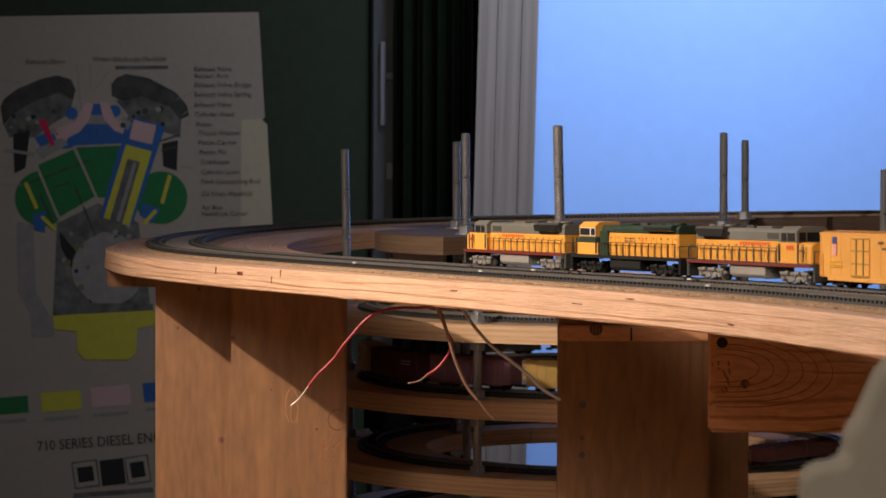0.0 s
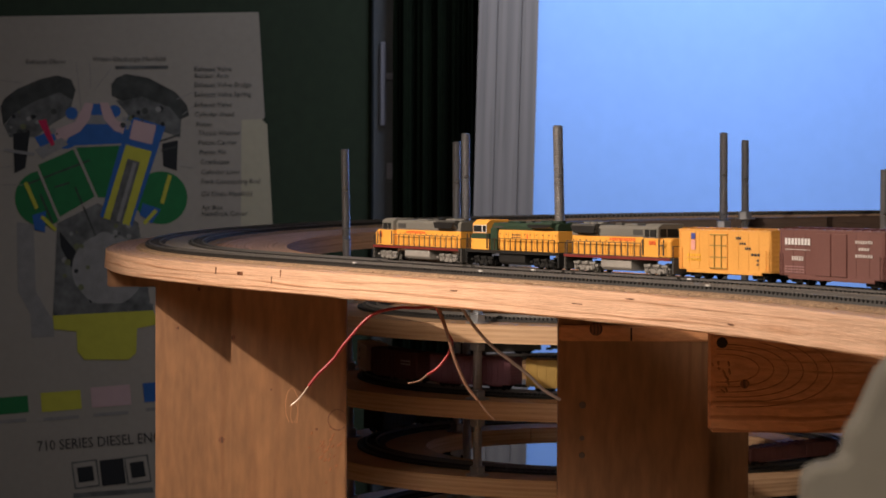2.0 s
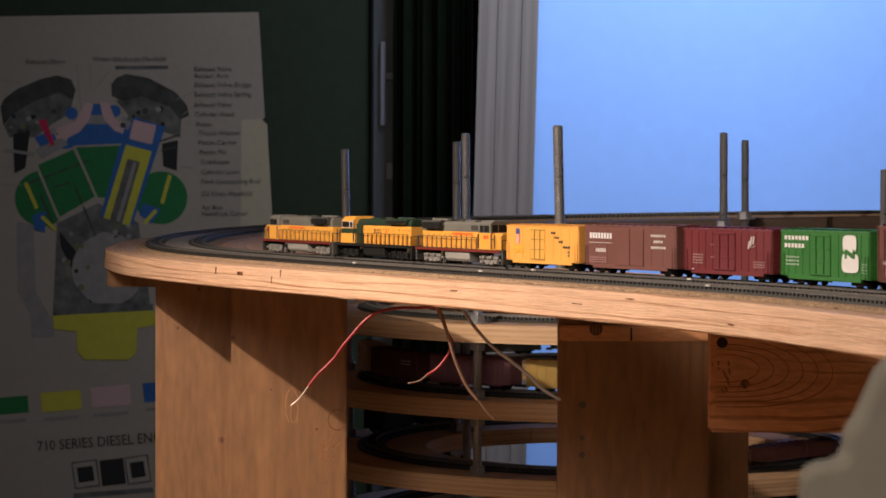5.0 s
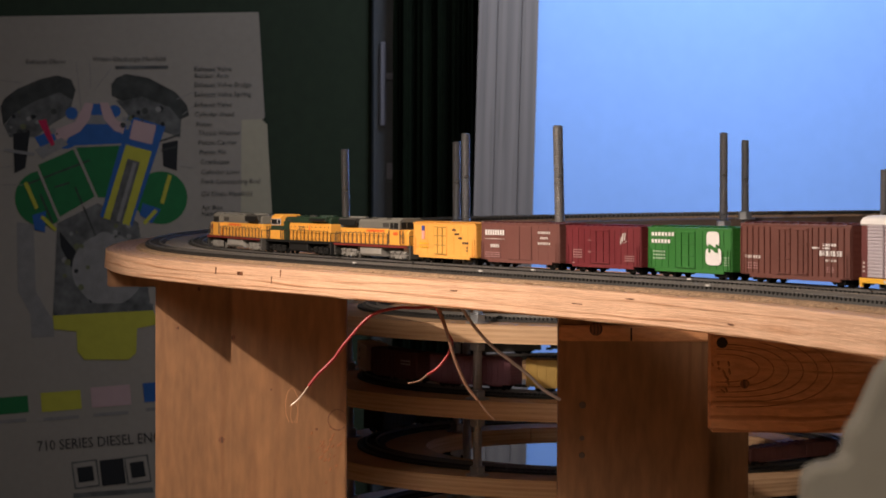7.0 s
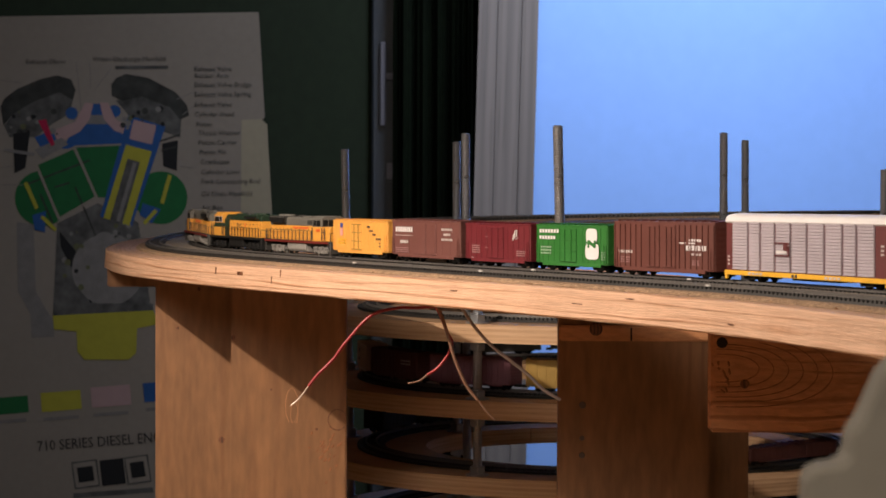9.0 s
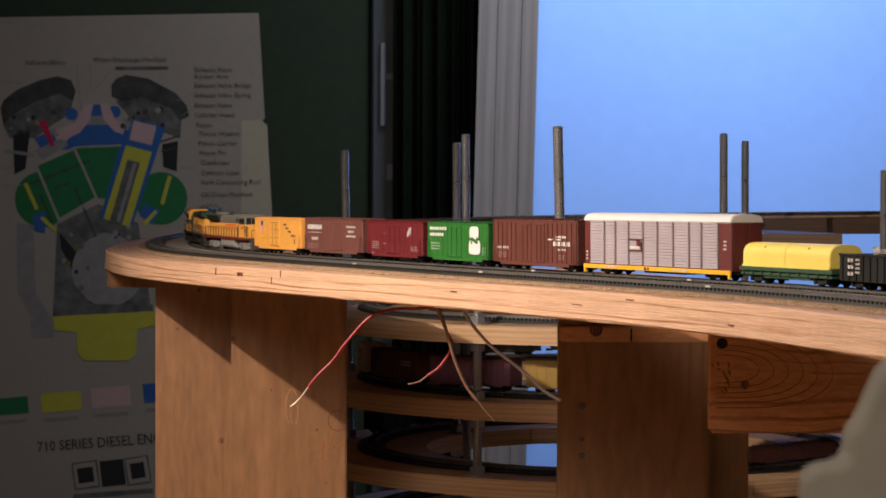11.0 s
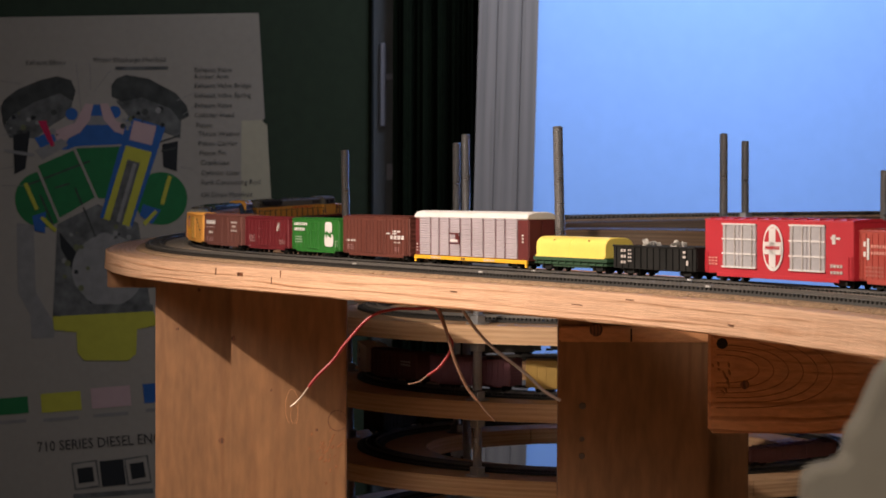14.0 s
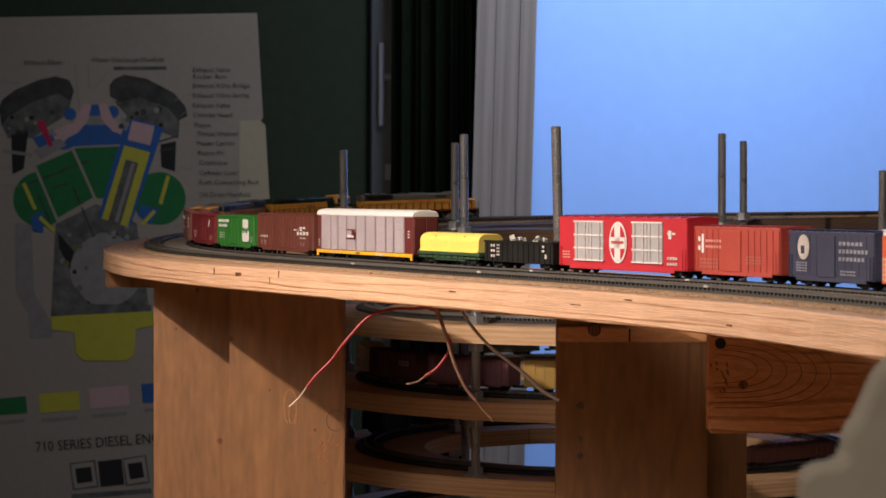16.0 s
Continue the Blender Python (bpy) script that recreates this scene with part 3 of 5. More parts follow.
for s, up, w, h in ((0.655, -0.0125, 0.010, 0.0026), (0.705, -0.0130, 0.0008, 0.005), (0.585, -0.0115, 0.0007, 0.005), (0.60, -0.0165, 0.0007, 0.005), (0.32, -0.012, 0.008, 0.0006), (0.16, -0.014, 0.012, 0.0005), (-0.02, -0.017, 0.006, 0.0006), (0.10, -0.009, 0.009, 0.0004)):
    marks = bmesh.new()
    a, b = on_track(s, board_side(s) + 0.0002 + wob(s), up), on_track(s + w, board_side(s + w) + 0.0002 + wob(s), up)
    d = (b - a).normalized()
    out = Vector((-d.y, d.x, 0))
    v = [marks.verts.new(p + o * 0.0006 + Vector((0, 0, z))) for p in (a, b) for o in (out, -out) for z in (0, h)]
    for f in ((0, 1, 5, 4), (2, 6, 7, 3), (0, 2, 3, 1), (4, 5, 7, 6), (1, 3, 7, 5), (0, 4, 6, 2)):
        marks.faces.new([v[i] for i in f])
    part("saw_mark", marks, KNOT, deck, "dark nick in the sawn edge")

TIE_STEP = 0.0047
for c, low, label in ((0.0, 0.0, "black N-gauge flex track under the train"), (0.038, -0.0001, "empty black N-gauge flex track beside the sawn edge")):
    track = thing("model_track", label, "track", "tracks of the layout")
    for e in (-0.0047, 0.0047):
        part("rail", ribbon(-1.1, 2.55, 0.01, lambda s, e=e: [(c + e + 0.00045, low), (c + e + 0.00035, low - 0.0007), (c + e + 0.0002, low - 0.0008), (c + e + 0.0006, low - 0.0013), (c + e - 0.0006, low - 0.0013), (c + e - 0.0002, low - 0.0009), (c + e - 0.00035, low - 0.0007), (c + e - 0.00045, low)]), RAILM, track)
    part("tie_base", ribbon(-1.1, 2.55, 0.01, lambda s: [(c + 0.0083, low - 0.0036), (c + 0.0081, low - 0.0023), (c - 0.0081, low - 0.0023), (c - 0.0083, low - 0.0036)]), TIE, track, "dark web between the ties")
    verts, faces = [], []
    for s in np.arange(-0.9, 2.3, TIE_STEP):
        k = len(verts)
        for ds in (-0.0011, 0.0011):
            for a, b in ((c - 0.0082, low - 0.0037), (c + 0.0082, low - 0.0037), (c + 0.0080, low - 0.0010), (c - 0.0080, low - 0.0010)):
                verts.append(tuple(on_track(s + ds, a, b)))
        faces += [(k, k + 1, k + 2, k + 3), (k + 7, k + 6, k + 5, k + 4), (k, k + 4, k + 5, k + 1), (k + 1, k + 5, k + 6, k + 2), (k + 2, k + 6, k + 7, k + 3), (k + 3, k + 7, k + 4, k)]
    me = bpy.data.meshes.new("ties")
    me.from_pydata(verts, [], faces)
    me.materials.append(TIE)
    tagged(part("tie_strip", me, TIE, track, "close black plastic ties"), kind="stuff")
    for s in ((0.145, -0.62, 0.34) if c == 0 else (0.055, 0.535, 0.335)):
        join = bmesh.new()
        p = on_track(s, c + 0.0052, low - 0.0009)
        h = np.interp(s, S, LH)
        bmesh.ops.create_cube(join, size=1, matrix=Matrix.Translation(p) @ Matrix.Rotation(h, 4, "Z") @ Matrix.Diagonal((0.0042, 0.0016, 0.0018, 1)))
        part("rail_joiner", join, JOINER, track, "bright metal rail joiner")


def plank(parent, lo, hi, material, name="plank"):
    me = boxes((tuple(-(hi[i] - lo[i]) / 2 for i in range(3)), tuple((hi[i] - lo[i]) / 2 for i in range(3))), bevel=0.0012, segments=2)
    ob = part(name, me, material, parent)
    ob.location = [(lo[i] + hi[i]) / 2 for i in range(3)]
    return ob


def spot(parent, name, x, z, y, r, material, label="", squash=1.0, depth=0.0008):
    bm = bmesh.new()
    bmesh.ops.create_cone(bm, cap_ends=True, segments=18, radius1=r, radius2=r * 0.8, depth=depth, matrix=Matrix.Translation((x, y, z)) @ Matrix.Diagonal((squash, 1, 1, 1)) @ Matrix.Rotation(math.pi / 2, 4, "X"))
    return part(name, bm, material, parent, label)


DL, DR, DB = 2.02, 1.78, 1.46
left_post = thing("deck_post", "knotty orange upright of two pine boards under the deck", "post", "posts of the deck")
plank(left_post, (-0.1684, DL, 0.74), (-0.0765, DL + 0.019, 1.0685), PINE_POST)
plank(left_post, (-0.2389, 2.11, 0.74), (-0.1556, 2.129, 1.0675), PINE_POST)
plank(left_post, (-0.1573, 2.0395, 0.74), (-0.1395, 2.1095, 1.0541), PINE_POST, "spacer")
for x, z, r, q in ((-0.1666, 1.0223, 5, 0.8), (-0.1003, 0.9495, 3, 1), (-0.1364, 0.9810, 2.5, 0.8)):
    spot(left_post, "knot", x, z, DL, r * DL / 4500, KNOT, "", q)
for x, z, r in ((-0.2205, 1.0239, 3), (-0.1838, 0.9307, 6), (-0.2027, 1.0564, 4)):
    spot(left_post, "knot", x, z, 2.11, r * 2.11 / 4500, KNOT)
random.seed(7)
gouge = bmesh.new()
for i in range(30):
    a = random.gauss(0, 1)
    x, z = -0.0922 + random.gauss(0, 0.0055), 0.9314 + random.gauss(0, 0.009)
    bmesh.ops.create_uvsphere(gouge, u_segments=8, v_segments=5, radius=1, matrix=Matrix.Translation((x, DL, z)) @ Matrix.Rotation(random.uniform(0.3, 0.9), 4, "Y") @ Matrix.Diagonal((random.uniform(0.0005, 0.0011), 0.0005, random.uniform(0.001, 0.0026), 1)))
part("worm_mark", gouge, GRAIN, left_post, "patch of dark worm marks")

oval = tube([(-0.0835 + 0.0075 * math.cos(t), DL + 0.0001, 0.957 + 0.0082 * math.sin(t)) for t in np.linspace(0.5, 5.6, 18)], 0.0004, 5, 2)
part("knot_ring", oval, KNOT, left_post, "dark oval ring of a knot")
for cx, cz, w in ((-0.1200, 0.968, 0.0050), (-0.1180, 0.962, 0.0030)):
    arch = tube([(cx + w * math.cos(t), DL + 0.0001, cz + w * 2.8 * math.sin(t)) for t in np.linspace(-1.2, 4.3, 20)], 0.00022, 5, 2)
    part("grain_arch", arch, PINE_BEAM, left_post)

right_post = thing("deck_post", "broad upright of two pine boards with dark screws", "post", "posts of the deck")
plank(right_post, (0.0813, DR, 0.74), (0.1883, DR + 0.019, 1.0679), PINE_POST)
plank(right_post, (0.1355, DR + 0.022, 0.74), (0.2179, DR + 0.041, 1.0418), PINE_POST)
plank(right_post, (0.0816, DR - 0.0035, 1.0378), (0.1868, DR - 0.0005, 1.0489), PINE_BEAM, "cleat")
for x, z, r in ((0.0983, 0.9927, 7), (0.0981, 0.9693, 5), (0.0981, 0.9573, 6)):
    spot(right_post, "screw", x, z, DR, r * DR / 4500, SCREW, "countersunk dark screw")
spot(right_post, "knot", 0.1073, 1.0463, DR - 0.0038, 12 * DR / 4500, KNOT, "dark knot")
part("crack", boxes(((0.1314, DR - 0.0042, 1.0382), (0.1326, DR - 0.003, 1.0473))), DARKHOLE, right_post)
beam = thing("cross_beam", "orange pine cross beam with bold cathedral grain under the deck", "beam")
plank(beam, (0.1547, DB + 0.0005, 1.0078), (0.3308, DB + 0.0195, 1.0795), PINE_BEAM)
spot(beam, "screw_hole", 0.1608, 1.0597, DB + 0.0005, 11 * DB / 4500, DARKHOLE, "round drilled hole")
spot(beam, "knot", 0.1740, 1.0359, DB + 0.0005, 9 * DB / 4500, KNOT)
rough_patch = bmesh.new()
for i in range(12):
    x, z = 0.1613 + random.gauss(0, 0.003), 1.0385 + random.gauss(0, 0.006)
    bmesh.ops.create_uvsphere(rough_patch, u_segments=8, v_segments=5, radius=1, matrix=Matrix.Translation((x, DB + 0.0005, z)) @ Matrix.Rotation(random.uniform(-0.9, -0.2), 4, "Y") @ Matrix.Diagonal((0.0007, 0.0005, random.uniform(0.001, 0.0022), 1)))
part("worm_mark", rough_patch, GRAIN, beam)
rings_bm = bmesh.new()
for k in range(1, 7):
    w, hgt, cx, cz = 0.016 + 0.0085 * k, 0.0035 + 0.0019 * k, 0.1557 + 0.002, 1.0450
    line = []
    for j in range(25):
        a = -math.pi * 0.5 + math.pi * j / 24
        line.append((cx + w * max(0, math.cos(a)) ** 0.75, DB + 0.0004, cz + hgt * math.sin(a) * 1.5 - 0.004 * math.cos(a) * k / 9))
    seg = tube([p for p in line if p[2] < 1.0600], 0.00028, 5, 1)
    tmp = bpy.data.meshes.new("tmp")
    seg.to_mesh(tmp), seg.free()
    rings_bm.from_mesh(tmp)
    bpy.data.meshes.remove(tmp)
part("grain_line", rings_bm, GRAIN, beam, "dark arched growth rings")
end_beam = thing("cross_beam", "short pine cross beam under the overhanging end of the deck", "beam")
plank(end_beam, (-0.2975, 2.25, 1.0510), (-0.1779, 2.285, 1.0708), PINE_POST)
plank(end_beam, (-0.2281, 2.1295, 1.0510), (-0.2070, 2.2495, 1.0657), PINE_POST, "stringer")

# ---- the stacked rings of the spiral behind ----
CX, CY = 0.155, 2.38


def ring(r0, r1, z0, z1, a0=0.0, a1=2 * math.pi, n=96):
    bm = bmesh.new()
    full = abs(a1 - a0 - 2 * math.pi) < 1e-6
    rows = []
    for i in range(n if full else n + 1):
        a = a0 + (a1 - a0) * i / n
        c, s = math.cos(a), math.sin(a)
        rows.append([bm.verts.new((CX + r * c, CY + r * s, z)) for r, z in ((r1, z0), (r1, z1), (r0, z1), (r0, z0))])
    pairs = list(zip(rows, rows[1:])) + ([(rows[-1], rows[0])] if full else [])
    for p, q in pairs:
        for i in range(4):
            bm.faces.new((p[i], p[(i + 1) % 4], q[(i + 1) % 4], q[i]))
    if not full:
        bm.faces.new(rows[0]), bm.faces.new(rows[-1][::-1])
    return bm


TR = 0.222


def ring_track(parent_label, z):
    t = thing("model_track", parent_label, "track", "tracks of the spiral")
    for e in (-0.0047, 0.0047):
        part("rail", ring(TR + e - 0.0004, TR + e + 0.0004, z - 0.0021, z), RAILM, t)
    verts, faces = [], []
    for i in range(380):
        a = 2 * math.pi * i / 380
        k = len(verts)
        c, s = math.cos(a), math.sin(a)
        for d in (-0.001, 0.001):
            for r, h in ((TR - 0.0082, z - 0.0037), (TR + 0.0082, z - 0.0037), (TR + 0.008, z - 0.0019), (TR - 0.008, z - 0.0019)):
                verts.append((CX + r * c - d * s, CY + r * s + d * c, h))
        faces += [(k, k + 1, k + 2, k + 3), (k + 7, k + 6, k + 5, k + 4), (k, k + 4, k + 5, k + 1), (k + 1, k + 5, k + 6, k + 2), (k + 2, k + 6, k + 7, k + 3), (k + 3, k + 7, k + 4, k)]
    me = bpy.data.meshes.new("ties")
    me.from_pydata(verts, [], faces)
    me.materials.append(TIE)
    tagged(part("tie_strip", me, TIE, t, "close black plastic ties"), kind="stuff")
    part("roadbed", ring(TR - 0.013, TR + 0.013, z - 0.0058, z - 0.0037), TIE, t)


LEVELS = [EYE - 0.1319, EYE - 0.1966, EYE - 0.2613, EYE - 0.326]
for z in LEVELS:
    r = thing("spiral_ring", "curved pine ring of the spiral, stacked on threaded rods", "ring board", "rings of the spiral")
    for q in range(4):
        part("board", ring(0.17, 0.273, z - 0.0215, z - 0.006, q * math.pi / 2 + 0.404, (q + 1) * math.pi / 2 + 0.400, 24), PINE_DECK, r)
    ring_track("black N-gauge track on a lower ring of the spiral", z)
top_ring = thing("spiral_ring", "topmost brown wooden ring with a rounded end, bolted to the rods", "ring board", "rings of the spiral")
part("board", ring(0.135, 0.219, EYE - 0.083, EYE - 0.067, 0.0, 1.25 * math.pi), PINE_TOP, top_ring)
spacer = thing("spacer_block", "pale grey block below the topmost ring", "block")
part("block", boxes(((-0.0506, 2.40, EYE - 0.110), (0.0032, 2.44, EYE - 0.0842)), bevel=0.003), GREYPRINT, spacer)
part("foot", boxes(((-0.0290, 2.41, LEVELS[0] - 0.006), (-0.0210, 2.43, EYE - 0.1102)), bevel=0.002), GREYPRINT, spacer)


def threaded(length):
    """A threaded rod: a zigzag profile turned about its axis, top at the origin."""
    verts, faces, n, r, pitch = [], [], 12, 0.0040, 0.0016
    count = int(length / pitch * 2)
    prof = [(0.0025, 0.0)] + [(r if i % 2 else r - 0.00055, -0.0006 - i * pitch / 2) for i in range(count)]
    for q, z in prof:
        verts += [(q * math.cos(2 * math.pi * k / n), q * math.sin(2 * math.pi * k / n), z) for k in range(n)]
    for i in range(len(prof) - 1):
        for k in range(n):
            faces.append((i * n + k, (i + 1) * n + k, (i + 1) * n + (k + 1) % n, i * n + (k + 1) % n))
    faces += [tuple(range(n)), tuple(range(len(verts) - 1, len(verts) - n - 1, -1))]
    me = bpy.data.meshes.new("rod")
    me.from_pydata(verts, [], faces)
    me.materials.append(ZINC)
    return me


nut_bm = bmesh.new()
bmesh.ops.create_cone(nut_bm, cap_ends=True, segments=6, radius1=0.0072, radius2=0.0072, depth=0.0066)
bmesh.ops.bevel(nut_bm, geom=list(nut_bm.edges), offset=0.0005, segments=1, affect="EDGES")
NUT = mesh("nut", nut_bm, ZINC)
WASHER = mesh("washer", round_bar(bmesh.new(), (0, 0, 0), 0.0100, 0.0012, "z", 20), ZINC)
RING_TOP = EYE - 0.067
ROD_AT = [(-0.0950, 2.45, 1.1746), (0.0129, 2.50, 1.1824), (0.0200, 2.30, 1.1886), (0.0853, 1.90, 1.1905), (0.2600, 2.36, 1.1907), (0.3037, 2.56, 1.1856), (0.3905, 2.25, 1.1575), (0.0294, 2.152, EYE - 0.118)]
LEAN = [1.2, 0.3, 0.5, 1.6, 0.3, 0.3, 0.0, 0.2]
for (x, y, z), lean in zip(ROD_AT, LEAN):
    rod = thing("threaded_rod", "upright zinc-plated threaded rod with hexagon nuts and washers", "threaded rod", "rods of the spiral", pose(x, y, z, 0, -lean, 0))
    part("rod", threaded(z - 0.742), ZINC, rod)
    stops = [RING_TOP] if math.hypot(x - CX, y - CY) < 0.228 and z > RING_TOP else []
    if 0.17 < math.hypot(x - CX, y - CY) < 0.275:
        stops += [q - 0.006 for q in LEVELS]
    if x > 0.24 and y > 2.3 and x < 0.35:
        stops.append(RING_TOP + (0.004 if y < 2.5 else 0.009))
    for q in stops:
        for name, me, h in (("washer", WASHER, 0.0008), ("nut", NUT, 0.0046), ("nut", NUT, -0.0195), ("washer", WASHER, -0.0160)):
            if z - q - h > 0.002:
                o = part(name, me, ZINC, rod)
                o.location = (0, 0, q + h - z)

# ---- loose wires under the deck ----
for label, r, ways in (
    ("red wire with a stripped end hanging below the deck", 0.00105, [("insulation", REDWIRE, [(0.0023, 1.660, 1.0695), (-0.0161, 1.660, 1.0676), (-0.0309, 1.660, 1.0672), (-0.0475, 1.660, 1.0619), (-0.0633, 1.660, 1.0449), (-0.0715, 1.660, 1.0337), (-0.0818, 1.660, 1.0233), (-0.0877, 1.660, 1.0159)]), ("bare_end", COPPER, [(-0.0877, 1.660, 1.0159), (-0.0936, 1.660, 1.0081), (-0.0995, 1.660, 1.0029)])]),
    ("red and brown wire bent forward below the deck", 0.0010, [("insulation", REDWIRE, [(-0.0057, 1.630, 1.0719), (-0.0020, 1.630, 1.0654), (0.0031, 1.630, 1.0531), (0.0060, 1.630, 1.0473), (0.0039, 1.630, 1.0400), (-0.0026, 1.630, 1.0312), (-0.0099, 1.630, 1.0261)]), ("bare_end", BROWNWIRE, [(-0.0099, 1.630, 1.0261), (-0.0149, 1.630, 1.0224), (-0.0222, 1.630, 1.0206)])]),
    ("brown wire hanging below the deck", 0.00105, [("insulation", BROWNWIRE, [(-0.0034, 1.600, 1.0729), (0.0009, 1.600, 1.0615), (0.0045, 1.600, 1.0494), (0.0081, 1.600, 1.0373), (0.0153, 1.600, 1.0216), (0.0224, 1.600, 1.0127)]), ("bare_end", BROWNWIRE, [(0.0224, 1.600, 1.0127), (0.0268, 1.600, 1.0066), (0.0332, 1.600, 1.0002)])]),
    ("grey wire curving away below the deck", 0.00105, [("insulation", GREYWIRE, [(0.0100, 1.580, 1.0755), (0.0142, 1.580, 1.0685), (0.0213, 1.580, 1.0586), (0.0312, 1.580, 1.0481), (0.0428, 1.580, 1.0390), (0.0534, 1.580, 1.0306), (0.0630, 1.580, 1.0214), (0.0736, 1.580, 1.0151)])]),
):
    wire = thing("wire", label, "wire", "loose wires below the deck")
    for name, m_, pts in ways:
        part(name, tube(pts, r if name == "insulation" else r * 0.55), m_, wire, "" if name == "insulation" else "bare stripped end")

# ---- a plaster block at the near end of the bench ----
block = thing("plaster_block", "stepped beige plaster block standing on the bench", "block", m=pose(0.0016, 0, 0))
rock = prism([(0.0977, 1.1407), (0.0858, 1.1336), (0.0788, 1.1286), (0.0767, 1.1263), (0.0733, 1.1183), (0.0713, 1.1155), (0.0708, 1.1112), (0.0694, 1.1100), (0.0652, 1.1094), (0.0634, 1.1076), (0.0631, 1.0416), (0.0662, 0.7405), (0.1029, 0.7405)], 0.45, 0.462, "y", 0.0012)
part("block", rock, FOAM, block)

# ---- rolling stock: x is forward, the rail top is at z = 0 ----
W = 0.0100


def wheelset():
    bm = bmesh.new()
    for s in (-1, 1):
        round_bar(bm, (0, s * 0.0042, 0), 0.0027, 0.0012, "y", 14)
        round_bar(bm, (0, s * 0.0035, 0), 0.0031, 0.0004, "y", 14)
    return round_bar(bm, (0, 0, 0), 0.0006, 0.008, "y", 6)


WHEELS = {m: mesh("wheelset", wheelset(), m) for m in (BLACK, TRUCKDARK)}


def side_frame(wheels, gap):
    half = gap * (wheels - 1) / 2 + 0.0022
    bm = bmesh.new()
    for s in (-1, 1):
        y = s * 0.0066
        tmp = boxes(((-half, y - 0.0007, 0.0026), (half, y + 0.0007, 0.0040)), ((-half * 0.45, y - 0.0009, 0.0012), (half * 0.45, y + 0.0009, 0.0030)), bevel=0.0003)
        me = bpy.data.meshes.new("tmp")
        tmp.to_mesh(me), tmp.free()
        bm.from_mesh(me)
        bpy.data.meshes.remove(me)
        for i in range(wheels):
            x = -gap * (wheels - 1) / 2 + gap * i
            round_bar(bm, (x, y + s * 0.0006, 0.0027), 0.0012, 0.0016, "y", 8)
            bmesh.ops.create_cube(bm, size=1, matrix=Matrix.Translation((x, y, 0.0027)) @ Matrix.Diagonal((0.0028, 0.0012, 0.0026, 1)))
    bmesh.ops.create_cube(bm, size=1, matrix=Matrix.Translation((0, 0, 0.0034)) @ Matrix.Diagonal((0.003, 0.013, 0.0016, 1)))
    if wheels == 3:
        for s in (-1, 1):
            y = s * 0.0070
            spans = [((-half - 0.0012, y - 0.0006, 0.0050), (half + 0.0012, y + 0.0006, 0.0064))]
            for i in range(3):
                x = -gap + gap * i
                spans += [((x - 0.0020, y - 0.0008, 0.0020), (x - 0.0010, y + 0.0008, 0.0056)), ((x + 0.0010, y - 0.0008, 0.0020), (x + 0.0020, y + 0.0008, 0.0056)), ((x + gap * 0.36, y - 0.0004, 0.0036), (x + gap * 0.62, y + 0.0012, 0.0050))]
            tmp = boxes(*spans, bevel=0.0002)
            me = bpy.data.meshes.new("tmp")
            tmp.to_mesh(me), tmp.free()
            bm.from_mesh(me)
            bpy.data.meshes.remove(me)
            for x in (-gap * 0.5, gap * 0.5):
                round_bar(bm, (x, y + s * 0.0010, 0.0058), 0.0011, 0.0030, "x", 8)
    return bm


FRAMES = {(n, g, m): mesh("truck", side_frame(n, g), m) for n, g in ((2, 0.0108), (3, 0.0104)) for m in (BLACK, TRUCKDARK)}


def trucks(car, at, wheels=2, gap=0.0108, material=BLACK):
    for x in (at, -at):
        t = part("truck", FRAMES[wheels, gap, material], material, car)
        t.location = (x, 0, 0)
        for i in range(wheels):
            w = part("wheelset", WHEELS[material], material, t)
            w.location = (-gap * (wheels - 1) / 2 + gap * i, 0, 0.0027)


def couplers(car, half):
    for s in (-1, 1):
        part("coupler", boxes(((s * (half + 0.0018) - 0.0034, -0.0011, 0.0030), (s * (half + 0.0018) + 0.0034, 0.0011, 0.0054)), bevel=0.0004), BLACK, car)


def print_on(car, L, z0, z1, marks, y=W):
    """Blocks of lettering: (from, to) along the side from its leading end, (low, high) up it, material, rows, pieces."""
    for u0, u1, v0, v1, m, rows, pieces in marks:
        spans = []
        rh = (v1 - v0) / (rows * 2 - 1)
        for r in range(rows):
            for p in range(pieces):
                pw = (u1 - u0) / pieces
                a, b = u0 + p * pw + pw * 0.10, u0 + (p + 1) * pw - pw * 0.24
                lo, hi = z0 + (v0 + 2 * r * rh) * (z1 - z0), z0 + (v0 + (2 * r + 1) * rh) * (z1 - z0)
                for s in (1, -1):
                    spans.append(((L / 2 - b * L, s * (y + 0.00008) - 0.00008, lo), (L / 2 - a * L, s * (y + 0.00008) + 0.00008, hi)))
        part("lettering", boxes(*spans), m, car)


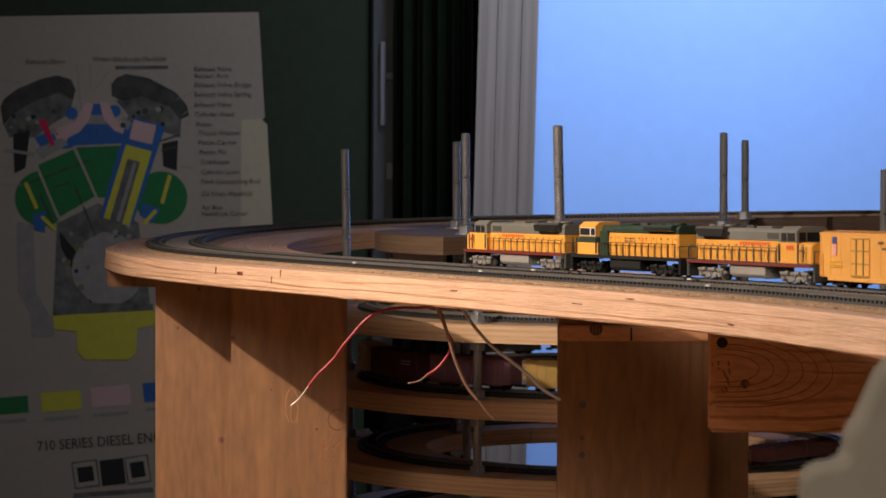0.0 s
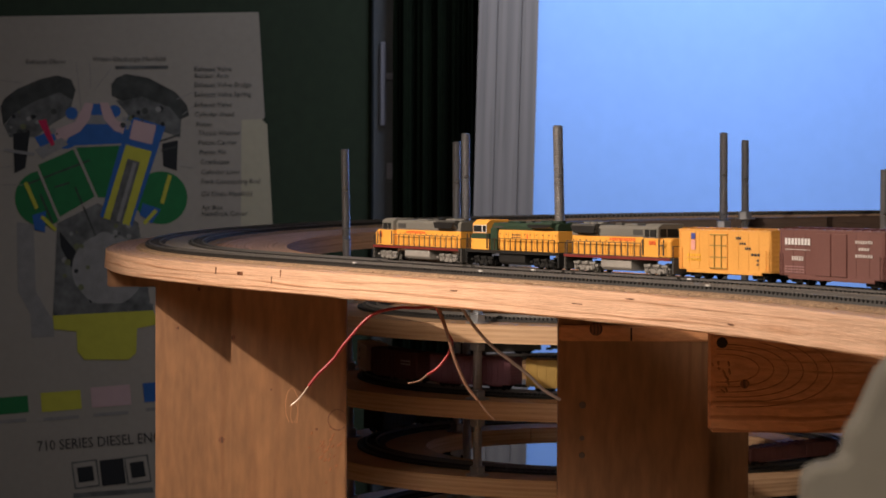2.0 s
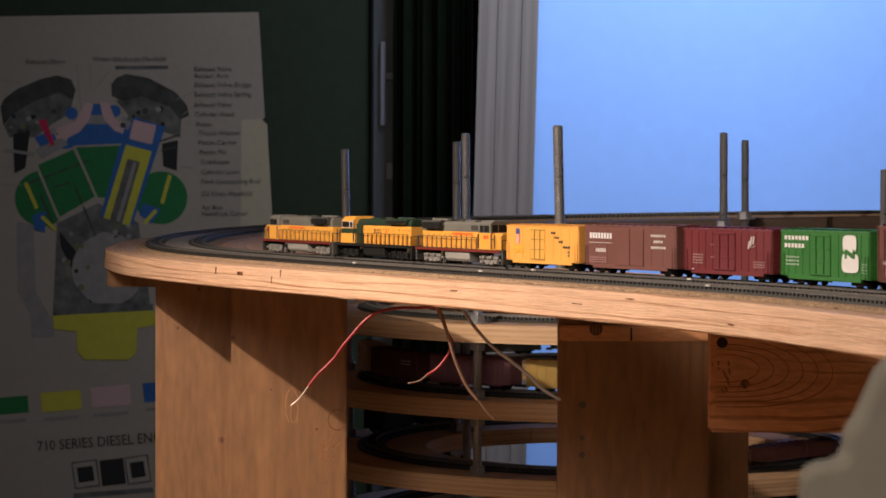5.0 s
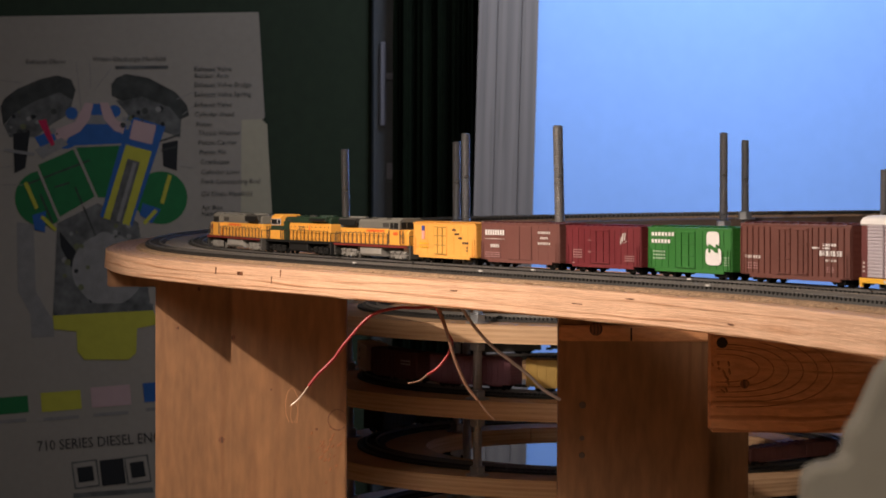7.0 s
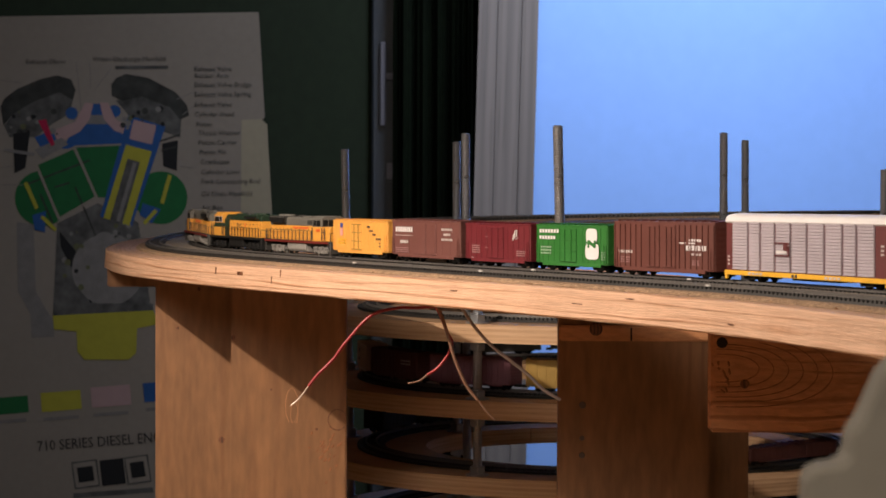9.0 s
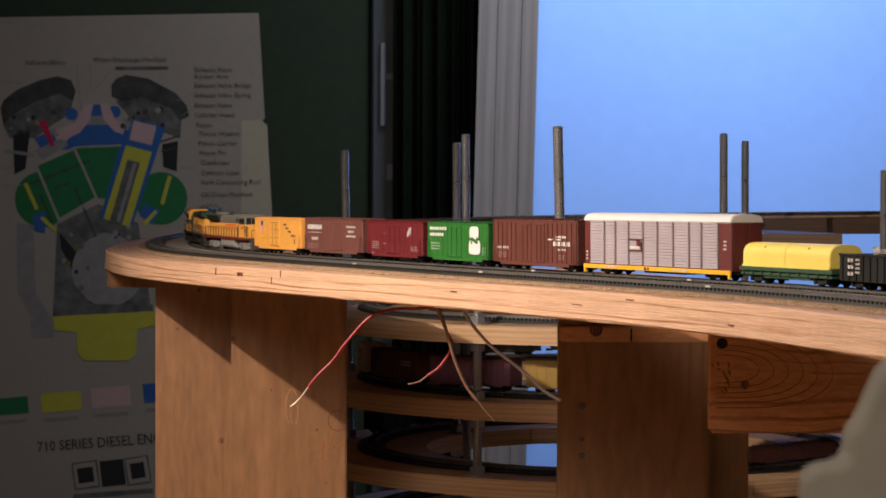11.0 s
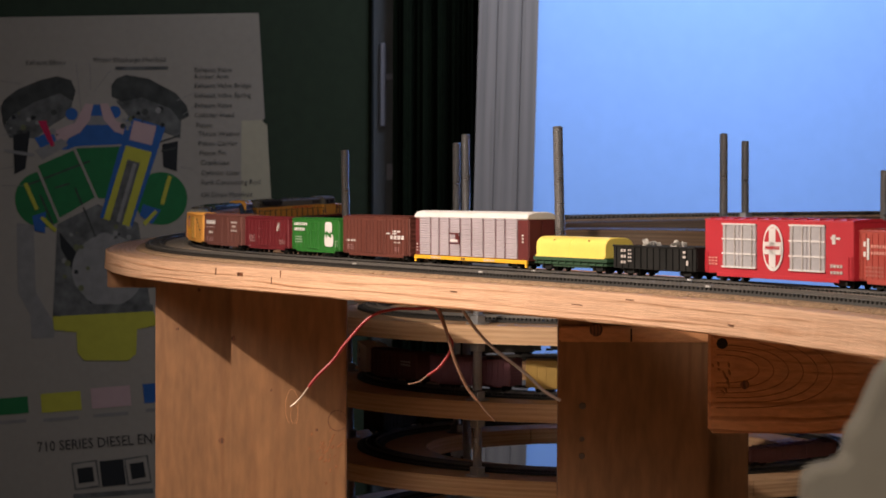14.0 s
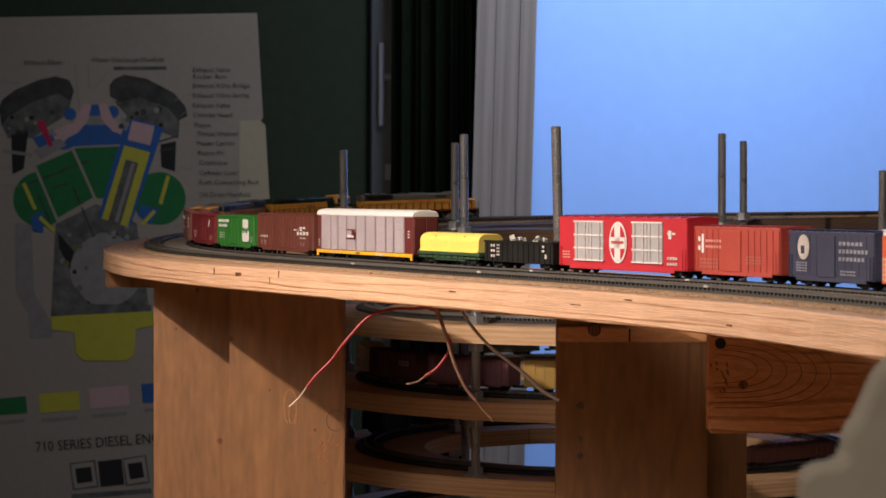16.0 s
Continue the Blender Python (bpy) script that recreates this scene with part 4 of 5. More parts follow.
def boxcar(name, label, pitch, sill, eave, paint, doors, marks, ribs=12, rib=0.0003, roof=None, door_paint=None, door_trim=None, plain=False, category="freight car", name_group="cars of the train"):
    L = pitch - 0.0085
    h = L / 2
    car = thing(name, label, category, name_group)
    part("body", boxes(((-h, -W, sill + 0.0006), (h, W, eave)), bevel=0.0004), paint, car)
    part("side_sill", boxes(*[((-h * 0.82, s * W - 0.0005, sill - 0.0008), (h * 0.82, s * W + 0.0002, sill + 0.0012)) for s in (-1, 1)], bevel=0.0002), paint, car)
    part("roof", prism([(-W - 0.0003, eave - 0.0002), (W + 0.0003, eave - 0.0002), (W + 0.0002, eave + 0.0004), (0, eave + 0.0014), (-W - 0.0002, eave + 0.0004)], -h - 0.0003, h + 0.0003), roof or paint, car)
    part("roof_rib", boxes(*[((-h + (i + 0.5) * L / 12 - 0.0003, -W, eave + 0.0003), (-h + (i + 0.5) * L / 12 + 0.0003, W, eave + 0.0013)) for i in range(12)], bevel=0.0001), roof or paint, car)
    d0 = min([d[0] for d in doors] or [0.5])
    d1 = max([d[1] for d in doors] or [0.5])
    rib_mesh = mesh("rib", boxes(((-0.0004, -rib, sill + 0.0016), (0.0004, rib, eave - 0.0012)), bevel=0.0001), paint)
    for i in range(ribs + 1):
        u = (i + 0.15) / (ribs + 0.3)
        if ribs and not d0 - 0.01 < u < d1 + 0.01:
            for s in (-1, 1):
                part("rib", rib_mesh, paint, car).location = (h - u * L, s * W, 0)
    for a, b in doors:
        for s in (-1, 1):
            dm = door_paint or paint
            x0, x1 = h - b * L, h - a * L
            z0, z1 = sill + 0.0014, eave - 0.0014
            d = part("door", boxes(((x0, s * (W + 0.0001) - 0.0005, z0), (x1, s * (W + 0.0001) + 0.0005, z1)), bevel=0.0002), dm, car)
            if not plain:
                part("door_batten", boxes(*[((x0 + 0.0006, s * (W + 0.0007) - 0.0003, z0 + (z1 - z0) * q - 0.0003), (x1 - 0.0006, s * (W + 0.0007) + 0.0003, z0 + (z1 - z0) * q + 0.0003)) for q in (0.04, 0.34, 0.66, 0.96)], bevel=0.0001), door_trim or dm, d)
                part("lock_bar", boxes(*[((x0 + (x1 - x0) * q - 0.0003, s * (W + 0.0009) - 0.0003, z0 + 0.001), (x0 + (x1 - x0) * q + 0.0003, s * (W + 0.0009) + 0.0003, z1 - 0.001)) for q in ((0.5,) if x1 - x0 < 0.012 else (0.3, 0.7))], bevel=0.0001), door_trim or dm, d)
    for s in (-1, 1):
        for e in (-1, 1):
            x, y = e * (h - 0.0026), s * (W + 0.0004)
            steps = [((x - 0.0016, y - 0.00015, sill + 0.0016 + 0.0024 * k), (x + 0.0016, y + 0.00015, sill + 0.0019 + 0.0024 * k)) for k in range(5)]
            rails = [((x + q * 0.0016 - 0.00015, y - 0.00015, sill + 0.0010), (x + q * 0.0016 + 0.00015, y + 0.00015, sill + 0.0122)) for q in (-1, 1)]
            part("ladder", boxes(*steps, *rails), paint, car)
    for e in (-1, 1):
        zig = [(e * (h - 0.0002), sill + 0.001)] + [(e * (h + (0.0003 if k % 2 else 0.0001)), sill + 0.001 + k * (eave - sill - 0.002) / 16) for k in range(17)] + [(e * (h - 0.0002), eave - 0.001)]
        part("end_wall", prism(zig, -W * 0.9, W * 0.9, "y"), paint, car)
    part("underframe", boxes(((-h * 0.98, -0.0035, 0.0040), (h * 0.98, 0.0035, sill + 0.0007)), ((-h * 0.2, -0.006, 0.0030), (h * 0.12, 0.006, sill + 0.0007)), bevel=0.0004), BLACK, car)
    trucks(car, h - 0.0155)
    couplers(car, h)
    print_on(car, L, sill, eave, marks, W + 0.0003)
    return car


def railing(car, x0, x1, z0, z1, n, y, m):
    spans = []
    for s in (-1, 1):
        spans.append(((x0, s * y - 0.0002, z1 - 0.0004), (x1, s * y + 0.0002, z1)))
        for i in range(n + 1):
            x = x0 + (x1 - x0) * i / n
            spans.append(((x - 0.0004, s * y - 0.0002, z0), (x + 0.0004, s * y + 0.0002, z1)))
    return part("handrail", boxes(*spans), m, car, "fine dark handrail on thin posts")


def locomotive(label, pitch, kind):
    """A six-axle road engine, cab towards +x. kind: wide (grey top), cowl (grey top, long hood), green (green top)."""
    L = pitch - 0.009
    h = L / 2
    car = thing("locomotive", label, "locomotive", "locomotives of the train")
    green = kind == "green"
    low, top = (YELLOW, LOCOGREEN) if green else (YELLOW, HARBOR)
    under = BLACK if green else TRUCKDARK
    deck_z = 0.0106
    part("frame", boxes(((-h, -W, deck_z - 0.0016), (h, W, deck_z)), bevel=0.0002), BLACK if green else DARKGREY, car)
    part("sill_stripe", boxes(*[((-h * 0.985, s * (W + 0.0001) - 0.0003, deck_z - 0.0017), (h * 0.985, s * (W + 0.0001) + 0.0003, deck_z - 0.0001)) for s in (-1, 1)]), BLACK if green else REDSTRIPE, car, "" if green else "thin red sill stripe")
    part("fuel_tank", prism([(-0.0088, 0.0090), (-0.0088, 0.0040), (-0.0070, 0.0022), (0.0070, 0.0022), (0.0088, 0.0040), (0.0088, 0.0090)], -h * 0.30, h * 0.26, "x", 0.0003), BLACK if green else TRUCKGREY, car)
    for e in (-1, 1):
        part("pilot", boxes(((e * h - 0.0010, -0.0092, 0.0014), (e * h + 0.0010, 0.0092, deck_z)), bevel=0.0004), BLACK if green else DARKGREY, car)
        part("step", boxes(*[((e * (h - 0.0025) - 0.0018, s * 0.0096 - 0.0005, z), (e * (h - 0.0025) + 0.0018, s * 0.0096 + 0.0005, z + 0.0005)) for s in (-1, 1) for z in (0.0020, 0.0046, 0.0072)]), BLACK if green else DARKGREY, car)
    hw = 0.0066
    split, roof = (0.0216 if not green else 0.0236), 0.0280
    x0, x1 = -h + 0.005, h - 0.034
    part("long_hood", boxes(((x0, -hw, deck_z), (x1, hw, split)), bevel=0.0003), low, car)
    part("hood_top", prism([(-hw, split), (-hw, roof - 0.0016), (-hw + 0.0014, roof), (hw - 0.0014, roof), (hw, roof - 0.0016), (hw, split)], x0, x1, "x", 0.0002), top, car)
    door_w = (x1 - x0) / 15 * 0.38
    door_mesh = mesh("hood_door", boxes(((-door_w, -0.0002, deck_z + 0.0012), (door_w, 0.0002, split - 0.0016))), low)
    for i in range(15):
        for s in (-1, 1):
            part("hood_door", door_mesh, low, car).location = (x0 + (i + 0.5) * (x1 - x0) / 15, s * (hw + 0.0001), 0)
    part("radiator", prism([(-hw - 0.0002, split + 0.0012), (-0.0094, roof - 0.0022), (-0.0090, roof + 0.0006), (0.0090, roof + 0.0006), (0.0094, roof - 0.0022), (hw + 0.0002, split + 0.0012)], x0 + 0.004, x0 + 0.034, "x", 0.0003), DARKGREY if not green else LOCOGREEN, car, "flared dark radiator grille")
    for x in (x0 + 0.010, x0 + 0.019, x0 + 0.028):
        part("fan", round_bar(bmesh.new(), (x, 0, roof + 0.0011), 0.0036, 0.0012, "z", 20), top, car)
    part("exhaust_stack", boxes(((x0 + 0.046, -0.0016, roof - 0.0002), (x0 + 0.054, 0.0016, roof + 0.0014)), bevel=0.0003), DARKGREY, car)
    part("brake_housing", boxes(((x0 + 0.060, -0.0034, roof - 0.0002), (x0 + 0.076, 0.0034, roof + 0.0010)), bevel=0.0004), top, car)
    part("intake_grille", boxes(*[((x1 - 0.016, s * (hw + 0.0001) - 0.0002, split + 0.0012), (x1 - 0.004, s * (hw + 0.0001) + 0.0002, roof - 0.0022)) for s in (-1, 1)]), DARKGREY, car)
    for s in (-1, 1):
        part("intake", prism([(x0 + 0.003, roof - 0.0006), (x0 + 0.036, roof - 0.0006), (x0 + 0.034, split + 0.0018), (x0 + 0.008, split + 0.0018)], s * (hw + 0.0030) - 0.0002, s * (hw + 0.0030) + 0.0002, "y"), BLACK, car, "dark sloped radiator intake")
        for x in np.arange(x0 + 0.002, x1 - 0.002, 0.0085):
            part("latch", boxes(((x, s * (hw + 0.0003) - 0.0002, split - 0.0030), (x + 0.0012, s * (hw + 0.0003) + 0.0002, split - 0.0024))), DARKGREY, car)
    cab0, cab1 = x1, h - (0.0105 if green else 0.016)
    cw = 0.0094
    if green:
        part("cab", boxes(((cab0, -cw, deck_z), (cab1, cw, 0.0176)), bevel=0.0003), YELLOW, car)
        part("cab_band", boxes(((cab0, -cw + 0.0001, 0.0176), (cab1, cw - 0.0001, 0.0210)), bevel=0.0002), LOCOGREEN, car, "dark green band below the cab windows")
        part("cab_top", prism([(-cw, 0.0210), (-cw, 0.0272), (-cw + 0.003, 0.0298), (cw - 0.003, 0.0298), (cw, 0.0272), (cw, 0.0210)], cab0 + 0.003, cab1 - 0.0003, "x", 0.0003), YELLOW, car)
        part("nose", boxes(((cab1, -0.0080, deck_z), (h - 0.0035, 0.0080, 0.0176)), bevel=0.0006), YELLOW, car)
        part("nose_top", prism([(-0.0080, 0.0176), (-0.0070, 0.0206), (0.0070, 0.0206), (0.0080, 0.0176)], cab1, h - 0.0045, "x", 0.0002), LOCOGREEN, car)
        part("green_panel", boxes(*[((cab0 - 0.010, s * (hw + 0.0006) - 0.0006, deck_z), (cab0, s * (hw + 0.0006) + 0.0006, 0.0246)) for s in (-1, 1)]), LOCOGREEN, car)
    else:
        part("cab", boxes(((cab0, -cw, deck_z), (cab1, cw, 0.0212)), bevel=0.0003), YELLOW, car)
        part("cab_top", prism([(-cw, 0.0212), (-cw, 0.0272), (-cw + 0.003, 0.0293), (cw - 0.003, 0.0293), (cw, 0.0272), (cw, 0.0212)], cab0, cab1, "x", 0.0003), HARBOR, car)
        part("nose", prism([(-0.0086, deck_z), (-0.0086, 0.0198), (-0.0066, 0.0214), (0.0066, 0.0214), (0.0086, 0.0198), (0.0086, deck_z)], cab1, h - 0.0028, "x", 0.0005), YELLOW, car)
    wins = [((cab0 + 0.0030, s * (cw + 0.0001) - 0.0002, 0.0220), (cab0 + 0.0078, s * (cw + 0.0001) + 0.0002, 0.0260)) for s in (-1, 1)]
    wins += [((cab0 + 0.0092, s * (cw + 0.0001) - 0.0002, 0.0220), (cab1 - 0.0020, s * (cw + 0.0001) + 0.0002, 0.0260)) for s in (-1, 1)]
    wins += [((cab1 - 0.0002, y0, 0.0220), (cab1 + 0.0002, y1, 0.0264)) for y0, y1 in ((-0.0080, -0.0042), (-0.0034, 0.0034), (0.0042, 0.0080))]
    for pane in wins:
        part("window", boxes(pane), BLACK, car, "dark cab window")
    if green:
        part("window_frame", boxes(*[((cab0 + 0.0024, s * (cw + 0.00005) - 0.0001, 0.0217), (cab1 - 0.0014, s * (cw + 0.00005) + 0.0001, 0.0263)) for s in (-1, 1)]), WHITE, car)
    part("headlight", round_bar(bmesh.new(), (h - 0.0029, 0, 0.0188), 0.0011, 0.0008, "x", 10), WHITE, car)
    rail_m = DARKGREY if not green else SCREW
    railing(car, -h + 0.004, cab0 - 0.002, deck_z, 0.0184, 12, 0.0096, rail_m)
    grab = []
    for s in (-1, 1):
        for x in (cab0 + 0.001, cab1 + 0.002, cab1 + 0.007):
            grab.append(((x - 0.00035, s * (cw + 0.0005) - 0.0003, deck_z + 0.001), (x + 0.00035, s * (cw + 0.0005) + 0.0003, 0.0206)))
        grab.append(((cab1 + 0.002, s * (cw + 0.0005) - 0.0003, 0.0170), (cab1 + 0.007, s * (cw + 0.0005) + 0.0003, 0.0176)))
    part("grab_iron", boxes(*grab), rail_m, car)
    for e in (-1, 1):
        ends = [((e * h - 0.0002, y - 0.0002, deck_z), (e * h + 0.0002, y + 0.0002, 0.0172)) for y in (-0.0088, -0.003, 0.003, 0.0088)]
        part("end_rail", boxes(*ends, ((e * h - 0.0002, -0.0088, 0.0168), (e * h + 0.0002, 0.0088, 0.0172))), rail_m, car)
    trucks(car, h - 0.0225, 3, 0.0104, under)
    couplers(car, h)
    return car, L, hw, split, deck_z


def loco_print(car, L, hw, split, deck_z, spots, m):
    print_on(car, L, deck_z, split, spots, hw + 0.0002)


def slant_herald(car, L, u, z):
    """A small worn herald: leaning strokes beside a short upright."""
    for s in (-1, 1):
        x, y = L / 2 - u * L, s * (W + 0.0004)
        for dx, dz, lean, w, hgt in ((0.0022, -0.0012, 0.0012, 0.0013, 0.0040), (0.0000, 0.0006, 0.0012, 0.0014, 0.0050), (-0.0026, 0.0012, 0.0010, 0.0012, 0.0042), (-0.0008, -0.0020, 0.0050, 0.0008, 0.0012)):
            d = lean
            part("herald_stroke", prism([(x + dx - w / 2, z + dz - hgt / 2), (x + dx + w / 2, z + dz - hgt / 2), (x + dx + w / 2 - d, z + dz + hgt / 2), (x + dx - w / 2 - d, z + dz + hgt / 2)], y - 0.00008, y + 0.00008, "y"), GREYPRINT, car)


cars = []
# Three engines; the third runs with its cab to the rear.
c = locomotive("yellow and grey six-axle diesel locomotive leading the train", 0.1515, "wide")
loco_print(*c, [(0.36, 0.58, 0.78, 0.93, PALERED, 1, 11)], PALERED)
print_on(c[0], c[1], 0.0106, 0.0212, [(0.065, 0.105, 0.55, 0.85, PALERED, 1, 1)], 0.0088)
cars.append((c[0], 0.1515, 1))
c = locomotive("yellow and dark green six-axle diesel locomotive, second in the train", 0.1400, "green")
loco_print(*c, [(0.48, 0.58, 0.62, 0.80, DARKGREY, 2, 5), (0.64, 0.66, 0.60, 0.84, PALERED, 1, 1)], PALERED)
cars.append((c[0], 0.1400, 1))
c = locomotive("yellow and grey six-axle diesel locomotive running cab to the rear", 0.1415, "wide")
loco_print(*c, [(0.36, 0.60, 0.78, 0.93, PALERED, 1, 11)], PALERED)
print_on(c[0], c[1], 0.0106, 0.0212, [(0.14, 0.20, 0.66, 0.86, PALERED, 1, 3)], 0.0096)
cars.append((c[0], 0.1415, -1))

cars.append((boxcar("boxcar", "bright yellow boxcar with a blue and pink shield", 0.1065, 0.0044, 0.0264, BOXYELLOW, [(0.36, 0.55)], [
    (0.14, 0.21, 0.78, 0.93, PRINTBLUE, 1, 1), (0.14, 0.21, 0.52, 0.76, PRINTPINK, 1, 1), (0.10, 0.26, 0.26, 0.42, SILLYELLOW, 2, 5), (0.64, 0.70, 0.80, 0.86, DARKGREY, 1, 3), (0.68, 0.75, 0.68, 0.73, DARKGREY, 1, 3), (0.74, 0.80, 0.56, 0.62, DARKGREY, 1, 3), (0.80, 0.90, 0.42, 0.48, DARKGREY, 1, 3), (0.86, 0.89, 0.20, 0.34, DARKGREY, 2, 1), (0.06, 0.30, 0.30, 0.31, STRAW, 1, 1)], ribs=9, rib=0.0002, door_trim=STRAW), 0.1065, 1))
cars.append((boxcar("boxcar", "oxide brown boxcar with white lettering bars at both ends", 0.1185, 0.0040, 0.0276, BROWN, [(0.36, 0.51), (0.52, 0.66)], [
    (0.06, 0.32, 0.69, 0.83, WHITE, 1, 8), (0.06, 0.32, 0.58, 0.60, GREYPRINT, 1, 14), (0.13, 0.25, 0.36, 0.45, GREYPRINT, 1, 5), (0.06, 0.26, 0.10, 0.24, REDPRINT, 3, 7), (0.74, 0.90, 0.76, 0.82, GREYPRINT, 1, 7), (0.77, 0.87, 0.62, 0.68, GREYPRINT, 1, 4), (0.74, 0.90, 0.48, 0.54, GREYPRINT, 1, 7), (0.55, 0.58, 0.56, 0.60, GREYPRINT, 1, 1), (0.38, 0.44, 0.34, 0.46, STRAW, 2, 1)], ribs=8, rib=0.0002, plain=True), 0.1185, 1))
cars.append((boxcar("boxcar", "deep red boxcar with small white print and a white herald", 0.1025, 0.0040, 0.0270, RED, [(0.36, 0.60)], [
    (0.11, 0.24, 0.20, 0.42, REDPRINT, 4, 4), (0.32, 0.37, 0.34, 0.38, REDPRINT, 1, 2), (0.32, 0.37, 0.64, 0.67, REDPRINT, 1, 2), (0.80, 0.93, 0.16, 0.30, REDPRINT, 3, 5), (0.10, 0.14, 0.06, 0.08, GREYPRINT, 1, 1)], ribs=12, rib=0.0003), 0.1025, 1))
slant_herald(cars[-1][0], 0.1025 - 0.0085, 0.77, 0.0205)
g = boxcar("boxcar", "bright green boxcar with white lettering blocks and emblem", 0.1015, 0.0040, 0.0272, GREEN, [(0.36, 0.58)], [
    (0.05, 0.34, 0.81, 0.90, WHITE, 1, 7), (0.05, 0.29, 0.64, 0.73, WHITE, 1, 6), (0.07, 0.23, 0.26, 0.46, GREENPRINT, 3, 5), (0.92, 0.98, 0.16, 0.36, GREENPRINT, 4, 3)], ribs=12, rib=0.0003)
for s in (-1, 1):
    Lg = 0.1015 - 0.0085
    ex, yy = Lg / 2 - 0.80 * Lg, s * (W + 0.0005)
    for x0, x1, z0, z1 in ((-0.0062, 0.0074, 0.0174, 0.0258), (-0.0084, 0.0084, 0.0078, 0.0172)):
        cx, cz, hx, hz = ex + (x0 + x1) / 2, (z0 + z1) / 2, (x1 - x0) / 2, (z1 - z0) / 2
        lobe = [(cx + hx * math.copysign(abs(math.cos(t)) ** 0.5, math.cos(t)), cz + hz * math.copysign(abs(math.sin(t)) ** 0.5, math.sin(t))) for t in np.linspace(0.1, 0.1 + 2 * math.pi, 24, endpoint=False)]
        part("emblem", prism(lobe, yy - 0.0001, yy + 0.0001, "y"), WHITE, g, "white rounded emblem")
    part("emblem_core", prism([(ex + 0.0050, 0.0146), (ex + 0.0050, 0.0190), (ex + 0.0030, 0.0190), (ex - 0.0030, 0.0168), (ex - 0.0030, 0.0190), (ex - 0.0050, 0.0190), (ex - 0.0050, 0.0146), (ex - 0.0030, 0.0146), (ex + 0.0030, 0.0168), (ex + 0.0030, 0.0146)], yy + s * 0.0003 - 0.0001, yy + s * 0.0003 + 0.0001, "y"), GREEN, g)
cars.append((g, 0.1015, 1))
cars.append((boxcar("boxcar", "tall red-brown ribbed boxcar with faded white lettering", 0.1240, 0.0036, 0.0302, BROWN2, [(0.34, 0.47), (0.51, 0.63)], [
    (0.05, 0.20, 0.34, 0.40, GREYPRINT, 1, 6), (0.07, 0.18, 0.14, 0.26, REDPRINT, 3, 4), (0.38, 0.46, 0.36, 0.58, REDPRINT, 4, 3), (0.53, 0.60, 0.36, 0.58, REDPRINT, 4, 3), (0.73, 0.93, 0.44, 0.54, WHITE, 1, 7), (0.66, 0.84, 0.57, 0.60, WHITE, 1, 2), (0.76, 0.88, 0.62, 0.67, WHITE, 1, 5), (0.78, 0.89, 0.34, 0.38, GREYPRINT, 1, 3), (0.79, 0.86, 0.14, 0.24, REDPRINT, 3, 3)], ribs=18, rib=0.0006), 0.1240, 1))


